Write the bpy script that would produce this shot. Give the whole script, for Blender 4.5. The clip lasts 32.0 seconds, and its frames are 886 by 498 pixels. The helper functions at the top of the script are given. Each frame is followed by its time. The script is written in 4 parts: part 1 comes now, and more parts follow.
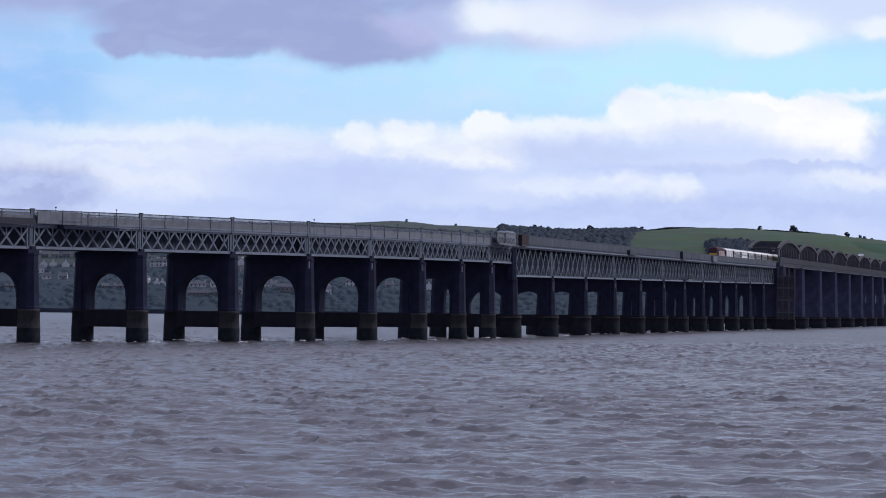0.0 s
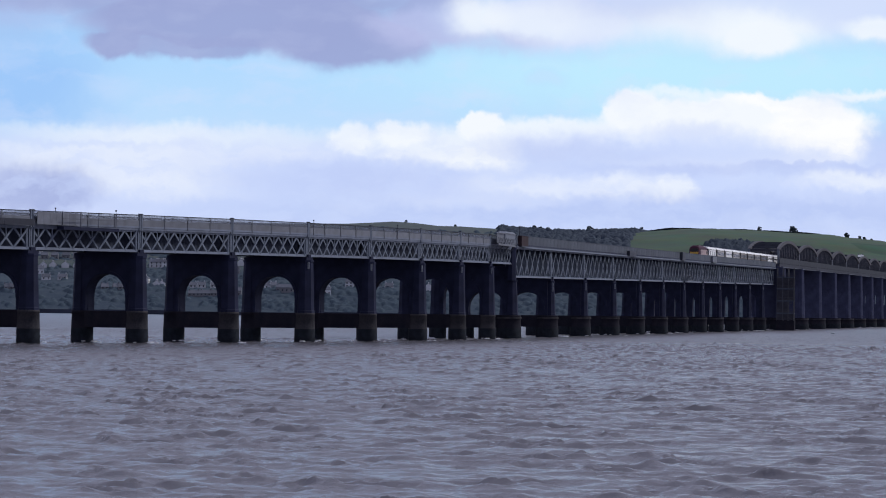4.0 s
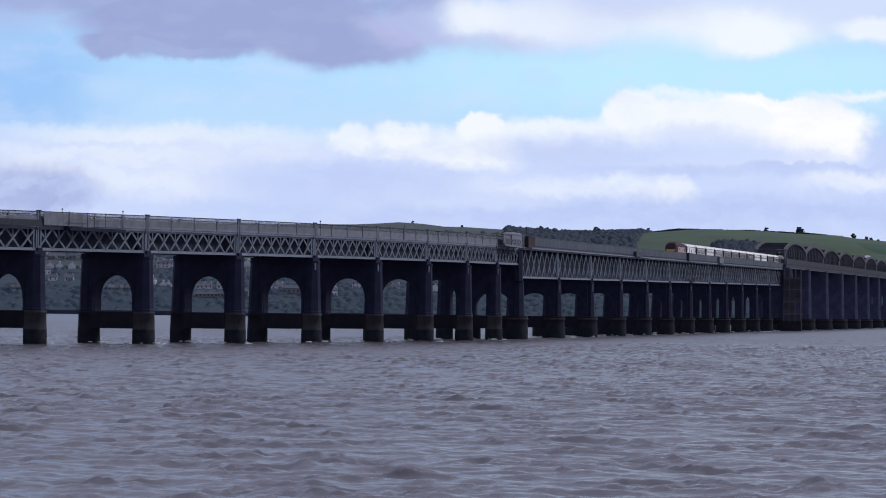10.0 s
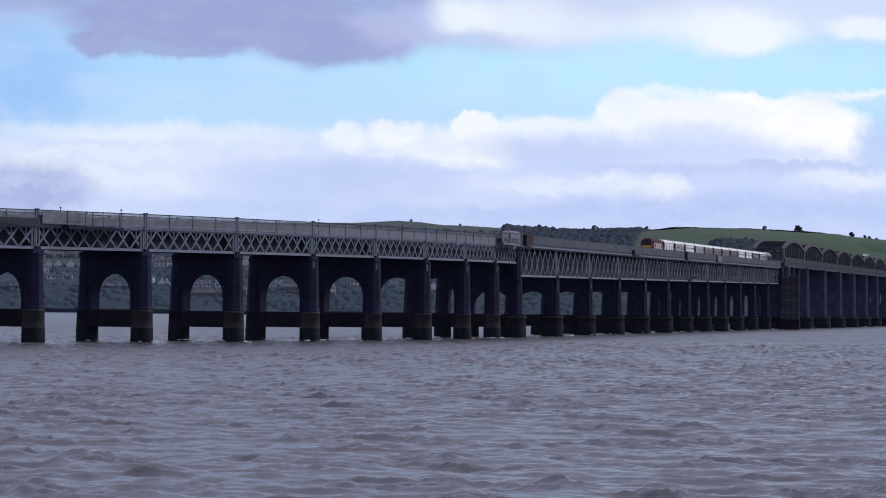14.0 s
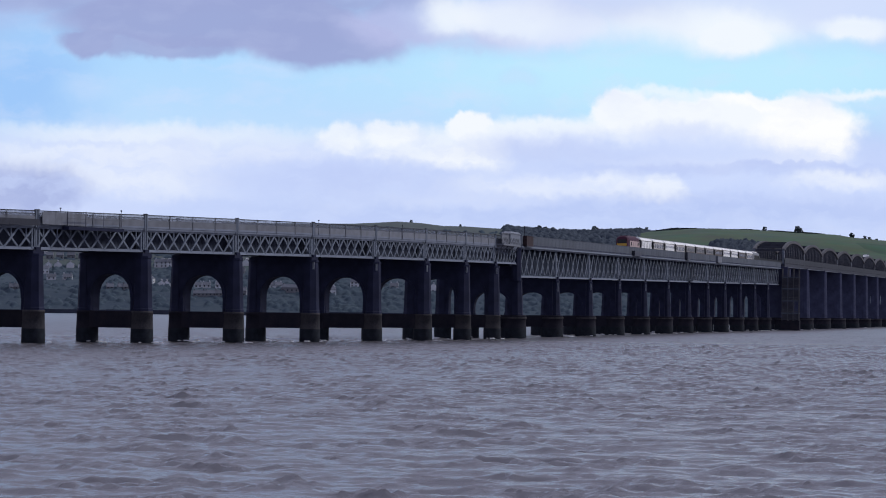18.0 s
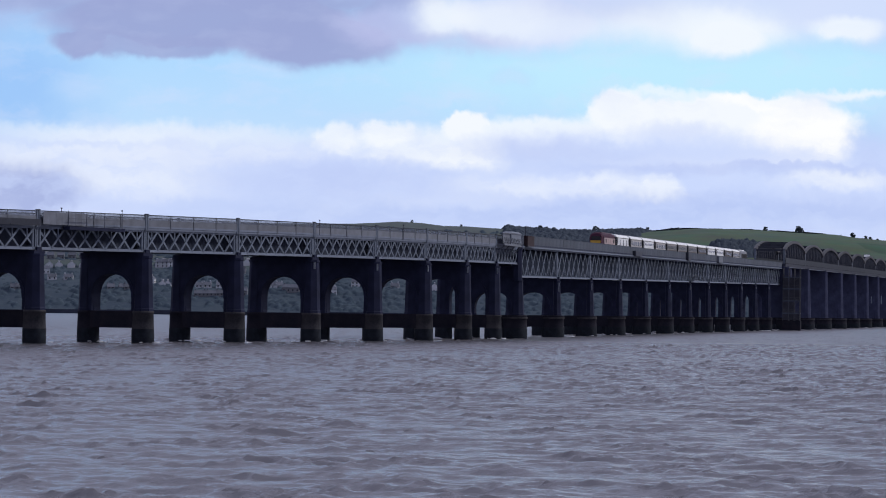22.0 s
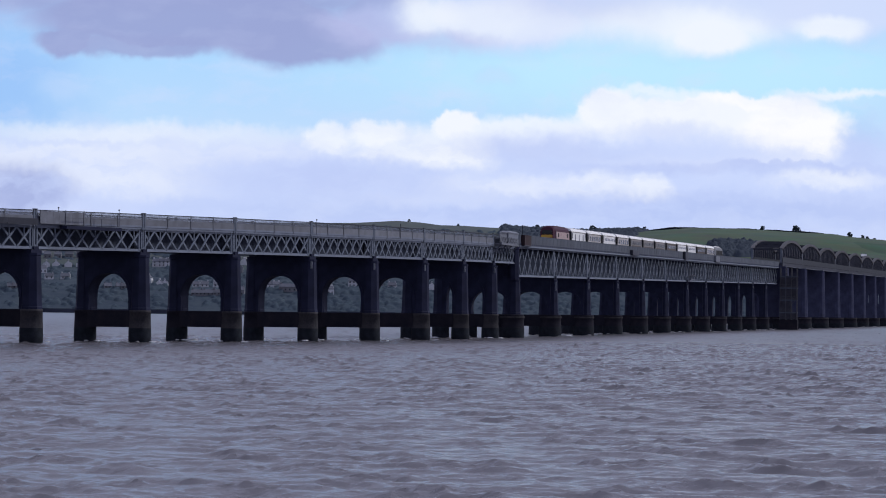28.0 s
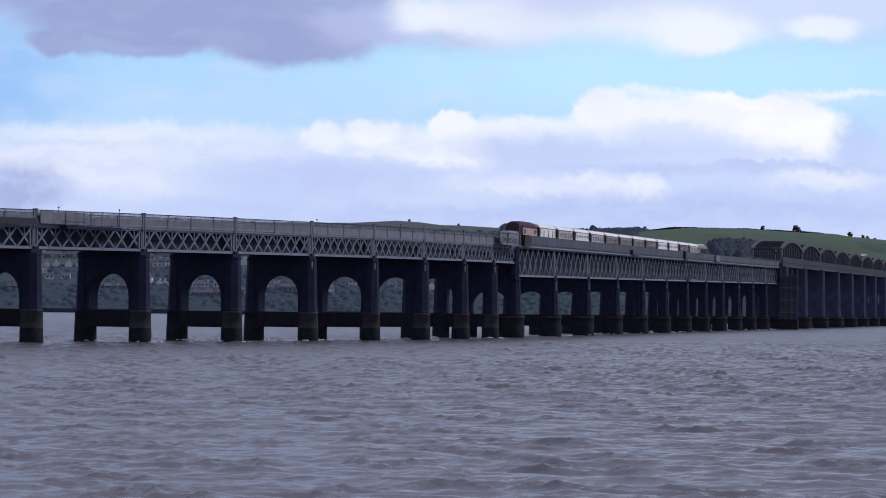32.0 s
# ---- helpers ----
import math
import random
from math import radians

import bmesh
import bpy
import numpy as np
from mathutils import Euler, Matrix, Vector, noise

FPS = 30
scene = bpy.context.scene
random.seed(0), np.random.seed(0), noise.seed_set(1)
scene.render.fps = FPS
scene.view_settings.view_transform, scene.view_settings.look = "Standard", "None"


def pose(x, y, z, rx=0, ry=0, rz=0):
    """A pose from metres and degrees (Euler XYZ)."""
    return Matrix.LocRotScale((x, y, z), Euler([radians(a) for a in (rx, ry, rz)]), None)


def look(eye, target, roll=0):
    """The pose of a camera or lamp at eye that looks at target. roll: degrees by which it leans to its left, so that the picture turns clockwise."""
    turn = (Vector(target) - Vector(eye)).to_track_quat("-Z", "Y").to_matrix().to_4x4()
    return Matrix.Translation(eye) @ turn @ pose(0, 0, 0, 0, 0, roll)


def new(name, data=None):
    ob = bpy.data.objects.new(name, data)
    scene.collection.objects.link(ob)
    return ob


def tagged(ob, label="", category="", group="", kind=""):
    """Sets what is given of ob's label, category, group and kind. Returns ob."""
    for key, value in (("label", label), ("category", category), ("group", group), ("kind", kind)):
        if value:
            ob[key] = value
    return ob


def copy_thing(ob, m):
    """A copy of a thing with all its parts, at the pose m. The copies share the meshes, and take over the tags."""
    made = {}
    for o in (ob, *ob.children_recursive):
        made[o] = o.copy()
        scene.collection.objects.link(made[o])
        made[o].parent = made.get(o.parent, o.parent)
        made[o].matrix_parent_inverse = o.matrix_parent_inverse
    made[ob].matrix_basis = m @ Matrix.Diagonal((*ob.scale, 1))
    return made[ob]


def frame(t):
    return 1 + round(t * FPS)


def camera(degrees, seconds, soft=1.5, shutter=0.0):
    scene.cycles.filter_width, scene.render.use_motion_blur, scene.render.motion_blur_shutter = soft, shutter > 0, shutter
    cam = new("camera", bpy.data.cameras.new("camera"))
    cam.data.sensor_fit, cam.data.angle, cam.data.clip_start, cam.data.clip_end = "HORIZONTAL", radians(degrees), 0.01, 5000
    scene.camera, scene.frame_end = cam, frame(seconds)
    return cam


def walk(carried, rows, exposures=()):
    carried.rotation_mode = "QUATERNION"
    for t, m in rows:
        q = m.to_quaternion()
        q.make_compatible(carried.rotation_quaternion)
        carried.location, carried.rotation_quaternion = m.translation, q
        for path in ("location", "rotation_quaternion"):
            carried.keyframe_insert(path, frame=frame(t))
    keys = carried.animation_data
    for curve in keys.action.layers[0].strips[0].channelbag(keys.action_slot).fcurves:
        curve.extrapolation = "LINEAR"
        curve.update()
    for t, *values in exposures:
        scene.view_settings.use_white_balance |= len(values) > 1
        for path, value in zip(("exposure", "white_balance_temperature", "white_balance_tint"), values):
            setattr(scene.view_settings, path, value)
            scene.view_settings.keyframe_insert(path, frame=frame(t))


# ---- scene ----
EYE = 4.12
LENS = 15.61
ROLL = 0.69
# seconds, sideways and upward drift of the tripod head (arc minutes)
SWAY = [(0, -1.5, -3.2), (1, -1.2, -3.1), (1.5, -1.4, -3.1), (2, -2.4, -1.5), (3, -1.8, -1.4), (3.5, -2.6, -2.0),
        (5.5, 0.4, -0.3), (6, 0, 0), (6.5, -0.2, -0.3), (7, -1.5, -1.7), (7.5, 0.5, -2.7), (8, 8.6, -2.7), (8.5, 11.2, -1.9),
        (9, 12.2, -1.7), (9.5, 8.0, -0.8), (10, 9.7, -0.5), (11, 8.9, -2.7), (11.5, 6.6, -3.2), (12, 7.2, -3.3), (13, 7.2, -3.3)]
SWAY_LATE = [(14, 6.7, -3.2), (14.5, 6.7, -3.2), (16.5, 7.2, -2.8), (17, 7.3, -2.0), (18, 6.8, -1.8), (19, 7.4, -1.7), (19.5, 7.0, -2.5),
             (20, 4.9, -3.1), (21, 6.5, -2.2), (22, 8.4, -1.8), (23, 6.2, -2.0), (24, 7.3, -1.7), (25, 5.8, -1.8), (25.5, 4.6, -1.7),
             (27.5, 4.4, -1.9), (28, 3.2, -3.0), (29, 4.5, -2.0), (30, 5.4, -3.1), (31, 5.2, -2.9), (32, 3.6, -3.3)]
cam = camera(LENS, 32.0, soft=1.05)
FOCAL = 784 / math.tan(radians(LENS) / 2)


def aim(dx, dy):
    """The camera's pose, with the horizon's centre that far off its rest."""
    r = radians(ROLL)
    v = 114.86 + dy
    u0, v0 = dx * math.cos(r) + v * math.sin(r), -dx * math.sin(r) + v * math.cos(r)
    return pose(0, 0, EYE, 90 + math.degrees(math.atan2(v0, FOCAL)), 0, math.degrees(math.atan2(u0, FOCAL))) @ pose(0, 0, 0, 0, 0, ROLL)


walk(cam, [(t, aim(dx, dy)) for t, dx, dy in SWAY + SWAY_LATE],
     exposures=((0, 0.0, 6500, 10), (23.2, 0.0, 6500, 10), (24, -0.02, 6430, 11.5), (32, -0.02, 6430, 11.5)))

# ---- light ----
SUN_EL, SUN_AZ = 38.0, 75.0          # degrees above the horizon; clockwise from the way the camera looks
sun_dir = Vector((math.sin(radians(SUN_AZ)) * math.cos(radians(SUN_EL)), math.cos(radians(SUN_AZ)) * math.cos(radians(SUN_EL)), math.sin(radians(SUN_EL))))
sun = new("sun", bpy.data.lights.new("sun", "SUN"))
sun.data.energy, sun.data.angle, sun.data.color = 1.7, radians(9), (1.0, 0.98, 0.95)
sun.matrix_basis = look(sun_dir * 100, (0, 0, 0))
world = bpy.data.worlds.new("world")
scene.world = world
world.use_nodes = True
wn = world.node_tree
wbg = wn.nodes["Background"]
sky = wn.nodes.new("ShaderNodeTexSky")
sky.sky_type, sky.sun_disc = "NISHITA", False
sky.sun_elevation, sky.sun_rotation = radians(SUN_EL), radians(SUN_AZ)
sky.dust_density, sky.ozone_density = 2.0, 2.0
wcoord = wn.nodes.new("ShaderNodeTexCoord")
wnoise = wn.nodes.new("ShaderNodeTexNoise")
wnoise.inputs["Scale"].default_value, wnoise.inputs["Detail"].default_value = 3.0, 5.0
wn.links.new(wcoord.outputs["Generated"], wnoise.inputs["Vector"])
wr = wn.nodes.new("ShaderNodeMapRange")
wr.inputs["From Min"].default_value, wr.inputs["From Max"].default_value = 0.05, 0.40
wn.links.new(wnoise.outputs["Fac"], wr.inputs["Value"])
wmix = wn.nodes.new("ShaderNodeMix")
wmix.data_type = "RGBA"
wn.links.new(wr.outputs["Result"], wmix.inputs["Factor"])
wn.links.new(sky.outputs["Color"], wmix.inputs["A"])
wmix.inputs["B"].default_value = (4.02, 4.22, 5.95, 1)       # cloud
wn.links.new(wmix.outputs["Result"], wbg.inputs["Color"])
wbg.inputs["Strength"].default_value = 0.09

# ---- materials ----
MATS = {}


def material(name, base, rough=0.7, metal=0.0, vary=0.25, scale=1.5, fine=14.0, bump=0.15, spec=0.3, second=None, each=0.0):
    """A painted, stone or wooden surface: two scales of variation, relief, and a shade of its own for each piece."""
    if name in MATS:
        return MATS[name]
    m = bpy.data.materials.new(name)
    MATS[name] = m
    m.use_nodes = True
    n, l = m.node_tree.nodes, m.node_tree.links
    b = n["Principled BSDF"]
    b.inputs["Roughness"].default_value, b.inputs["Metallic"].default_value = rough, metal
    b.inputs["Specular IOR Level"].default_value = spec
    c = n.new("ShaderNodeTexCoord")
    big, small = n.new("ShaderNodeTexNoise"), n.new("ShaderNodeTexNoise")
    for t, s, d in ((big, scale, 4), (small, fine, 6)):
        t.inputs["Scale"].default_value, t.inputs["Detail"].default_value = s, d
        l.new(c.outputs["Object"], t.inputs["Vector"])
    add = n.new("ShaderNodeMath")
    add.operation = "MULTIPLY_ADD"
    l.new(small.outputs["Fac"], add.inputs[0])
    add.inputs[1].default_value = 0.45
    l.new(big.outputs["Fac"], add.inputs[2])
    fac = n.new("ShaderNodeMapRange")
    fac.inputs["From Min"].default_value, fac.inputs["From Max"].default_value = 0.45, 1.0
    l.new(add.outputs[0], fac.inputs["Value"])
    mix = n.new("ShaderNodeMix")
    mix.data_type = "RGBA"
    lo = [x * (1 - vary) for x in base]
    hi = second or [min(1, x * (1 + vary)) for x in base]
    mix.inputs["A"].default_value, mix.inputs["B"].default_value = (*lo, 1), (*hi, 1)
    l.new(fac.outputs["Result"], mix.inputs["Factor"])
    out = mix.outputs["Result"]
    if each:
        info, hsv = n.new("ShaderNodeObjectInfo"), n.new("ShaderNodeHueSaturation")
        r = n.new("ShaderNodeMapRange")
        r.inputs["To Min"].default_value, r.inputs["To Max"].default_value = 1 - each, 1 + each
        l.new(info.outputs["Random"], r.inputs["Value"])
        l.new(r.outputs["Result"], hsv.inputs["Value"])
        l.new(out, hsv.inputs["Color"])
        out = hsv.outputs["Color"]
    l.new(out, b.inputs["Base Color"])
    if bump:
        bp = n.new("ShaderNodeBump")
        bp.inputs["Strength"].default_value, bp.inputs["Distance"].default_value = bump, 0.02
        l.new(small.outputs["Fac"], bp.inputs["Height"])
        l.new(bp.outputs["Normal"], b.inputs["Normal"])
    return m


# both irons lifted and blued: distance haze is put into the colour
IRON = material("dark_iron", (0.0190, 0.0225, 0.049), spec=0.12, rough=0.7, vary=0.35, scale=0.7)
IRON_HAZE = material("hazy_blue_iron", (0.054, 0.060, 0.108), spec=0.1, rough=0.8, vary=0.3, scale=0.5)
WEB = material("dark_inner_iron", (0.044, 0.052, 0.078), spec=0.12, rough=0.8, vary=0.3)
# darker copy of WEB: shade behind the long lattices is in the colour
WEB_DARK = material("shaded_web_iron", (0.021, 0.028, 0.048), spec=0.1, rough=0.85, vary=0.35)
LATTICE = material("grey_bridge_paint", (0.108, 0.132, 0.182), rough=0.55, vary=0.22, scale=0.5, second=(0.155, 0.182, 0.236), each=0.10)
# paler mix of the grey bridge paint, for the long spans' lattices
LATTICE_LONG = material("long_span_bridge_paint", (0.138, 0.168, 0.230), rough=0.6, vary=0.25, scale=0.5, second=(0.195, 0.224, 0.284), each=0.12)
CHORD = material("pale_bridge_paint", (0.165, 0.190, 0.250), rough=0.55, vary=0.22, scale=0.4, each=0.08)
PLATE = material("parapet_paint", (0.148, 0.158, 0.190), rough=0.6, vary=0.25, scale=0.8, each=0.12)
PLATE_DARK = material("sooty_parapet_paint", (0.068, 0.079, 0.105), rough=0.75, vary=0.3, scale=0.5, each=0.15)
RAIL_DARK = material("dark_rail_paint", (0.030, 0.033, 0.048), rough=0.5)
POST = material("grey_post_paint", (0.112, 0.122, 0.150), rough=0.6)
STONE = material("weathered_granite", (0.034, 0.036, 0.047), second=(0.076, 0.070, 0.075), spec=0.15, rough=0.85, vary=0.45, scale=0.5, fine=5, bump=0.5, each=0.12)
# darker copy of the granite: shade on far-side caissons is in it
STONE_DARK = material("dark_shaded_granite", (0.019, 0.021, 0.037), spec=0.12, rough=0.85, vary=0.4, second=(0.029, 0.026, 0.034), scale=0.6, fine=5, bump=0.5, each=0.12)
WEED = material("weed_covered_granite", (0.016, 0.020, 0.028), spec=0.15, rough=0.8, vary=0.5, scale=1.2, fine=7, bump=0.6)
TIMBER = material("track_timber", (0.09, 0.075, 0.06), rough=0.9, vary=0.3)
HIGH_BOW = material("grey_bow_paint", (0.090, 0.090, 0.102), spec=0.1, rough=0.75, vary=0.3, scale=0.4, each=0.12)
# girder grey lifted, with the far haze mixed into the paint
HIGH_PAINT = material("dark_grey_bridge_paint", (0.052, 0.055, 0.072), spec=0.1, rough=0.75, vary=0.3, scale=0.4, each=0.12)
HIGH_PLATE = material("weathered_parapet_paint", (0.052, 0.056, 0.070), spec=0.1, rough=0.75, vary=0.3, scale=0.5, each=0.12)
STEEL = material("rail_steel", (0.28, 0.25, 0.23), rough=0.35, metal=0.9)
BOX_PALE = material("pale_cabinet_paint", (0.16, 0.178, 0.222), rough=0.6, vary=0.12)
RUST = material("rusty_brown_paint", (0.034, 0.019, 0.023), rough=0.8, vary=0.3)
NETTING = material("debris_netting", (0.046, 0.047, 0.060), rough=0.9, vary=0.4, scale=0.6)
SCAFFOLD = material("scaffold_tube", (0.075, 0.076, 0.086), rough=0.6, metal=0.2)


def mesh_screen():
    m = bpy.data.materials.new("wire_mesh")
    m.use_nodes = True
    n, l = m.node_tree.nodes, m.node_tree.links
    b = n["Principled BSDF"]
    b.inputs["Base Color"].default_value = (0.120, 0.138, 0.190, 1)
    b.inputs["Roughness"].default_value = 0.6
    c, w = n.new("ShaderNodeTexCoord"), n.new("ShaderNodeTexNoise")
    w.inputs["Scale"].default_value = 0.6
    r = n.new("ShaderNodeMapRange")
    r.inputs["To Min"].default_value, r.inputs["To Max"].default_value = 0.3, 0.6
    l.new(c.outputs["Object"], w.inputs["Vector"])
    l.new(w.outputs["Fac"], r.inputs["Value"])
    l.new(r.outputs["Result"], b.inputs["Alpha"])
    return m


MESH = mesh_screen()


# ---- mesh builder ----
class Build:
    def __init__(self):
        self.v, self.f = [], []

    def quadbox(self, corners):
        """A box from its 8 corners: four below, four above, both counter-clockwise."""
        k = len(self.v)
        self.v += [tuple(c) for c in corners]
        self.f += [(k + 3, k + 2, k + 1, k), (k + 4, k + 5, k + 6, k + 7)]
        self.f += [(k + i, k + (i + 1) % 4, k + 4 + (i + 1) % 4, k + 4 + i) for i in range(4)]
        return self

    def box(self, x0, x1, y0, y1, z0, z1):
        return self.quadbox([(x0, y0, z0), (x1, y0, z0), (x1, y1, z0), (x0, y1, z0), (x0, y0, z1), (x1, y0, z1), (x1, y1, z1), (x0, y1, z1)])

    def beam(self, p, q, w, h, up=(1, 0, 0)):
        """A bar from p to q: w wide along up, h across."""
        p, q = Vector(p), Vector(q)
        d = (q - p).normalized()
        a = Vector(up)
        a = (a - d * a.dot(d)).normalized()
        b = d.cross(a)
        a, b = a * w / 2, b * h / 2
        return self.quadbox([p - a - b, p + a - b, p + a + b, p - a + b, q - a - b, q + a - b, q + a + b, q - a + b])

    def rings(self, rings, cap=True):
        """A skin over rings of equally many points."""
        k, n = len(self.v), len(rings[0])
        for r in rings:
            self.v += [tuple(p) for p in r]
        for j in range(len(rings) - 1):
            for i in range(n):
                a, b = k + j * n + i, k + j * n + (i + 1) % n
                self.f.append((a, b, b + n, a + n))
        if cap:
            self.f.append(tuple(range(k + n - 1, k - 1, -1)))
            e = k + (len(rings) - 1) * n
            self.f.append(tuple(range(e, e + n)))
        return self

    def column(self, x, y, steps, n=8, turn=0.0):
        """A round or many-sided column from (height, radius) steps."""
        return self.rings([[(x + r * math.cos(turn + 2 * math.pi * i / n), y + r * math.sin(turn + 2 * math.pi * i / n), z) for i in range(n)] for z, r in steps])

    def mesh(self, name, mat, smooth=False):
        me = bpy.data.meshes.new(name)
        me.from_pydata(self.v, [], self.f)
        if mat:
            me.materials.append(mat)
        if smooth:
            me.polygons.foreach_set("use_smooth", [True] * len(me.polygons))
        me.update()
        return me


def part(name, build, mat, parent, label="", at=None, smooth=False):
    """One mesh object under a thing or a part. build: a Build or a shared mesh."""
    ob = new(name, build.mesh(name, mat, smooth) if isinstance(build, Build) else build)
    ob.parent = parent
    if at is not None:
        ob.matrix_basis = at
    if label:
        ob["label"] = label
    return ob


def thing(name, m, label, category, group="", kind=""):
    ob = new(name)
    ob.empty_display_size = 0.5
    ob.matrix_basis = m
    return tagged(ob, label, category, group, kind)


# ---- the bridge's line ----
JOINT = (11.376, 533.91)       # near girder over the tower pier where the spans grow longer
HEAD, CURVE_HEAD, BEND, BEND_FROM = 0.1936, 0.1949, 0.00227, -19.3
SHORT, LONG, HIGH = 21.64, 39.32, 74.7
WIDE = 8.0                     # between the outer girders
RISE_S, RISE_L = 0.0082, 0.0082
HIGH_FROM = 472.9


def line(s):
    """Place and heading of the near girder, s metres beyond the tower pier."""
    x, y = JOINT
    if s >= BEND_FROM:
        return x + s * math.sin(HEAD), y + s * math.cos(HEAD), HEAD
    x, y = x + BEND_FROM * math.sin(HEAD), y + BEND_FROM * math.cos(HEAD)
    u = s - BEND_FROM
    for i in range(40):
        a = CURVE_HEAD - BEND * (i + 0.5) * u / 40
        x, y = x + u / 40 * math.sin(a), y + u / 40 * math.cos(a)
    return x, y, CURVE_HEAD - BEND * u


def beside(s, off):
    """A point off metres behind the near girder, and the heading there."""
    x, y, a = line(s)
    return x - off * math.cos(a), y + off * math.sin(a), a


def underside(s):
    return 12.25 + RISE_S * s if s < 0 else 10.11 + RISE_L * s


def topside(s):
    return 15.15 + RISE_S * s if s < 0 else 15.30 + RISE_L * s


RAIL = 0.28                    # rail head above the girders


# ---- piers ----
def pier(s, top, wide=WIDE, thick=1.9, caisson=1.4, leg=(1.24, 1.03), crown=2.65, half=2.9, seat=3.9, label="", group="", closed=0.0, stone=None, streak=0.0, iron=None, inset=(0.0, 0.0), out=0.0):
    x, y, a = beside(s, WIDE / 2 - out)
    p = thing("bridge_pier", pose(x, y, 0, 0, 0, -math.degrees(a)), label, "pier", group)
    c = wide / 2
    iron = iron or IRON
    for side in (-1, 1):
        # far side takes the darker stone, its shade put into the colour
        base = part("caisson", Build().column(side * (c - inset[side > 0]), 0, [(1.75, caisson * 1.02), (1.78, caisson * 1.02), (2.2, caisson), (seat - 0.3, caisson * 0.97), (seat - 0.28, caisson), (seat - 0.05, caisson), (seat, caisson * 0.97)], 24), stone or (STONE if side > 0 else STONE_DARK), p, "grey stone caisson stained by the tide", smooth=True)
        part("tide_zone", Build().column(side * (c - inset[side > 0]), 0, [(-4, caisson * 1.06), (1.72, caisson * 1.03), (1.75, caisson * 1.03)], 24), WEED, base, "dark weed on the wet stone", smooth=True)
        if stone:
            part("coping", Build().column(side * (c - inset[side > 0]), 0, [(seat - 0.62, caisson * 1.035), (seat - 0.56, caisson * 1.05), (seat - 0.33, caisson * 1.05), (seat - 0.3, caisson * 1.035)], 24), STONE, base, "paler worn coping stones")
        part("leg", Build().column(side * c, 0, [(seat, leg[0] * 1.05), (seat + 0.25, leg[0] * 1.05), (seat + 0.35, leg[0]), (top - 0.75, leg[1]), (top - 0.7, leg[1] * 1.08), (top - 0.45, leg[1] * 1.08)], 8, math.pi / 8), iron, p)
    if streak:
        r = leg[1] * 0.66
        part("streak", Build().box(c + r - 0.03, c + r + 0.17, -r - 0.12, -r + 0.08, top - 0.75 - streak, top - 0.72), BOX_PALE, p, "white streak of bird droppings")
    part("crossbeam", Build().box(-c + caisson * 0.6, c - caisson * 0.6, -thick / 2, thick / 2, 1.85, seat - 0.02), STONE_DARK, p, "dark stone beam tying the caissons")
    crown_z = top - crown
    spring = crown_z - half
    inner = c - leg[1] * 0.3
    lo = seat + 0.02
    edge = [(-inner, lo), (-inner, top - 0.45), (inner, top - 0.45), (inner, lo), (half, lo)]
    arc = [(math.copysign(abs(math.cos(math.pi * i / 24)) ** 0.86, math.cos(math.pi * i / 24)), math.sin(math.pi * i / 24) ** 0.9) for i in range(25)]
    edge += [(half * u, spring + half * v) for u, v in arc] + [(-half, lo)]
    part("arch_wall", Build().rings([[(x, y, z) for x, z in edge] for y in (-thick / 2, thick / 2)]), iron, p)
    part("archivolt", Build().rings([[((half + 0.35) * u, y, spring + (half + 0.35) * v) for u, v in arc] + [((half + 0.03) * u, y, spring + (half + 0.03) * v) for u, v in arc[::-1]] for y in (-thick / 2 - 0.12, -thick / 2 + 0.02)]), iron, p)
    if closed:
        part("lower_wall", Build().box(-inner, inner, -thick * 0.4, thick * 0.4, lo, closed), iron, p)
    part("cross_wall", Build().box(-c + 0.55, c - 0.55, -thick * 0.3, thick * 0.3, top - 0.12, top + 0.3), iron, p)
    part("cap", Build().box(-c - leg[1] * 0.6, c + leg[1] * 0.6, -thick / 2 - 0.06, thick / 2 + 0.06, top - 0.45, top - 0.12), iron, p)
    for side in (-1, 1):
        part("head", Build().box(min(side * (c + 0.32), side * (c + 0.62)), max(side * (c + 0.32), side * (c + 0.62)), -0.42, 0.42, top - 0.2, top + 0.3), iron, p)
        part("bearing", Build().box(side * c - 0.5, side * c + 0.5, -0.7, 0.7, top - 0.12, top), RAIL_DARK, p)
    return p


N_NEAR = 12
for i in range(1, N_NEAR + 1):
    s = -i * SHORT
    pier(s, underside(s), caisson=1.33, streak=0.9 if i < 6 else 0.0, label="dark iron bridge pier with an arch between battered legs", group="piers of the curved approach")
for i in range(1, 12):
    s = i * LONG + 1
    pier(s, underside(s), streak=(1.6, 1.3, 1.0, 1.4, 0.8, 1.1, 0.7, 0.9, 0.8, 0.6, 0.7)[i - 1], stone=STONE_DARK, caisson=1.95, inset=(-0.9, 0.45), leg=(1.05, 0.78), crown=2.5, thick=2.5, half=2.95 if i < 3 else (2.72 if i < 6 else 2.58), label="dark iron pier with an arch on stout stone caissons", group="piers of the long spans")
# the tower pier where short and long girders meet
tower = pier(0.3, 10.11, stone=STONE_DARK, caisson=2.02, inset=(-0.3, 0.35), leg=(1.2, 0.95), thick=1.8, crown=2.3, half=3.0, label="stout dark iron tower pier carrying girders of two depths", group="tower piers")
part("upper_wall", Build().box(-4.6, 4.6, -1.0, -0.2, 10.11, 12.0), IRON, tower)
for side in (-1, 1):
    part("upper_post", Build().column(side * 4.05, -0.75, [(9.6, 0.92), (14.6, 0.86), (14.7, 0.95), (15.1, 0.95)], 8, math.pi / 8), IRON, tower)


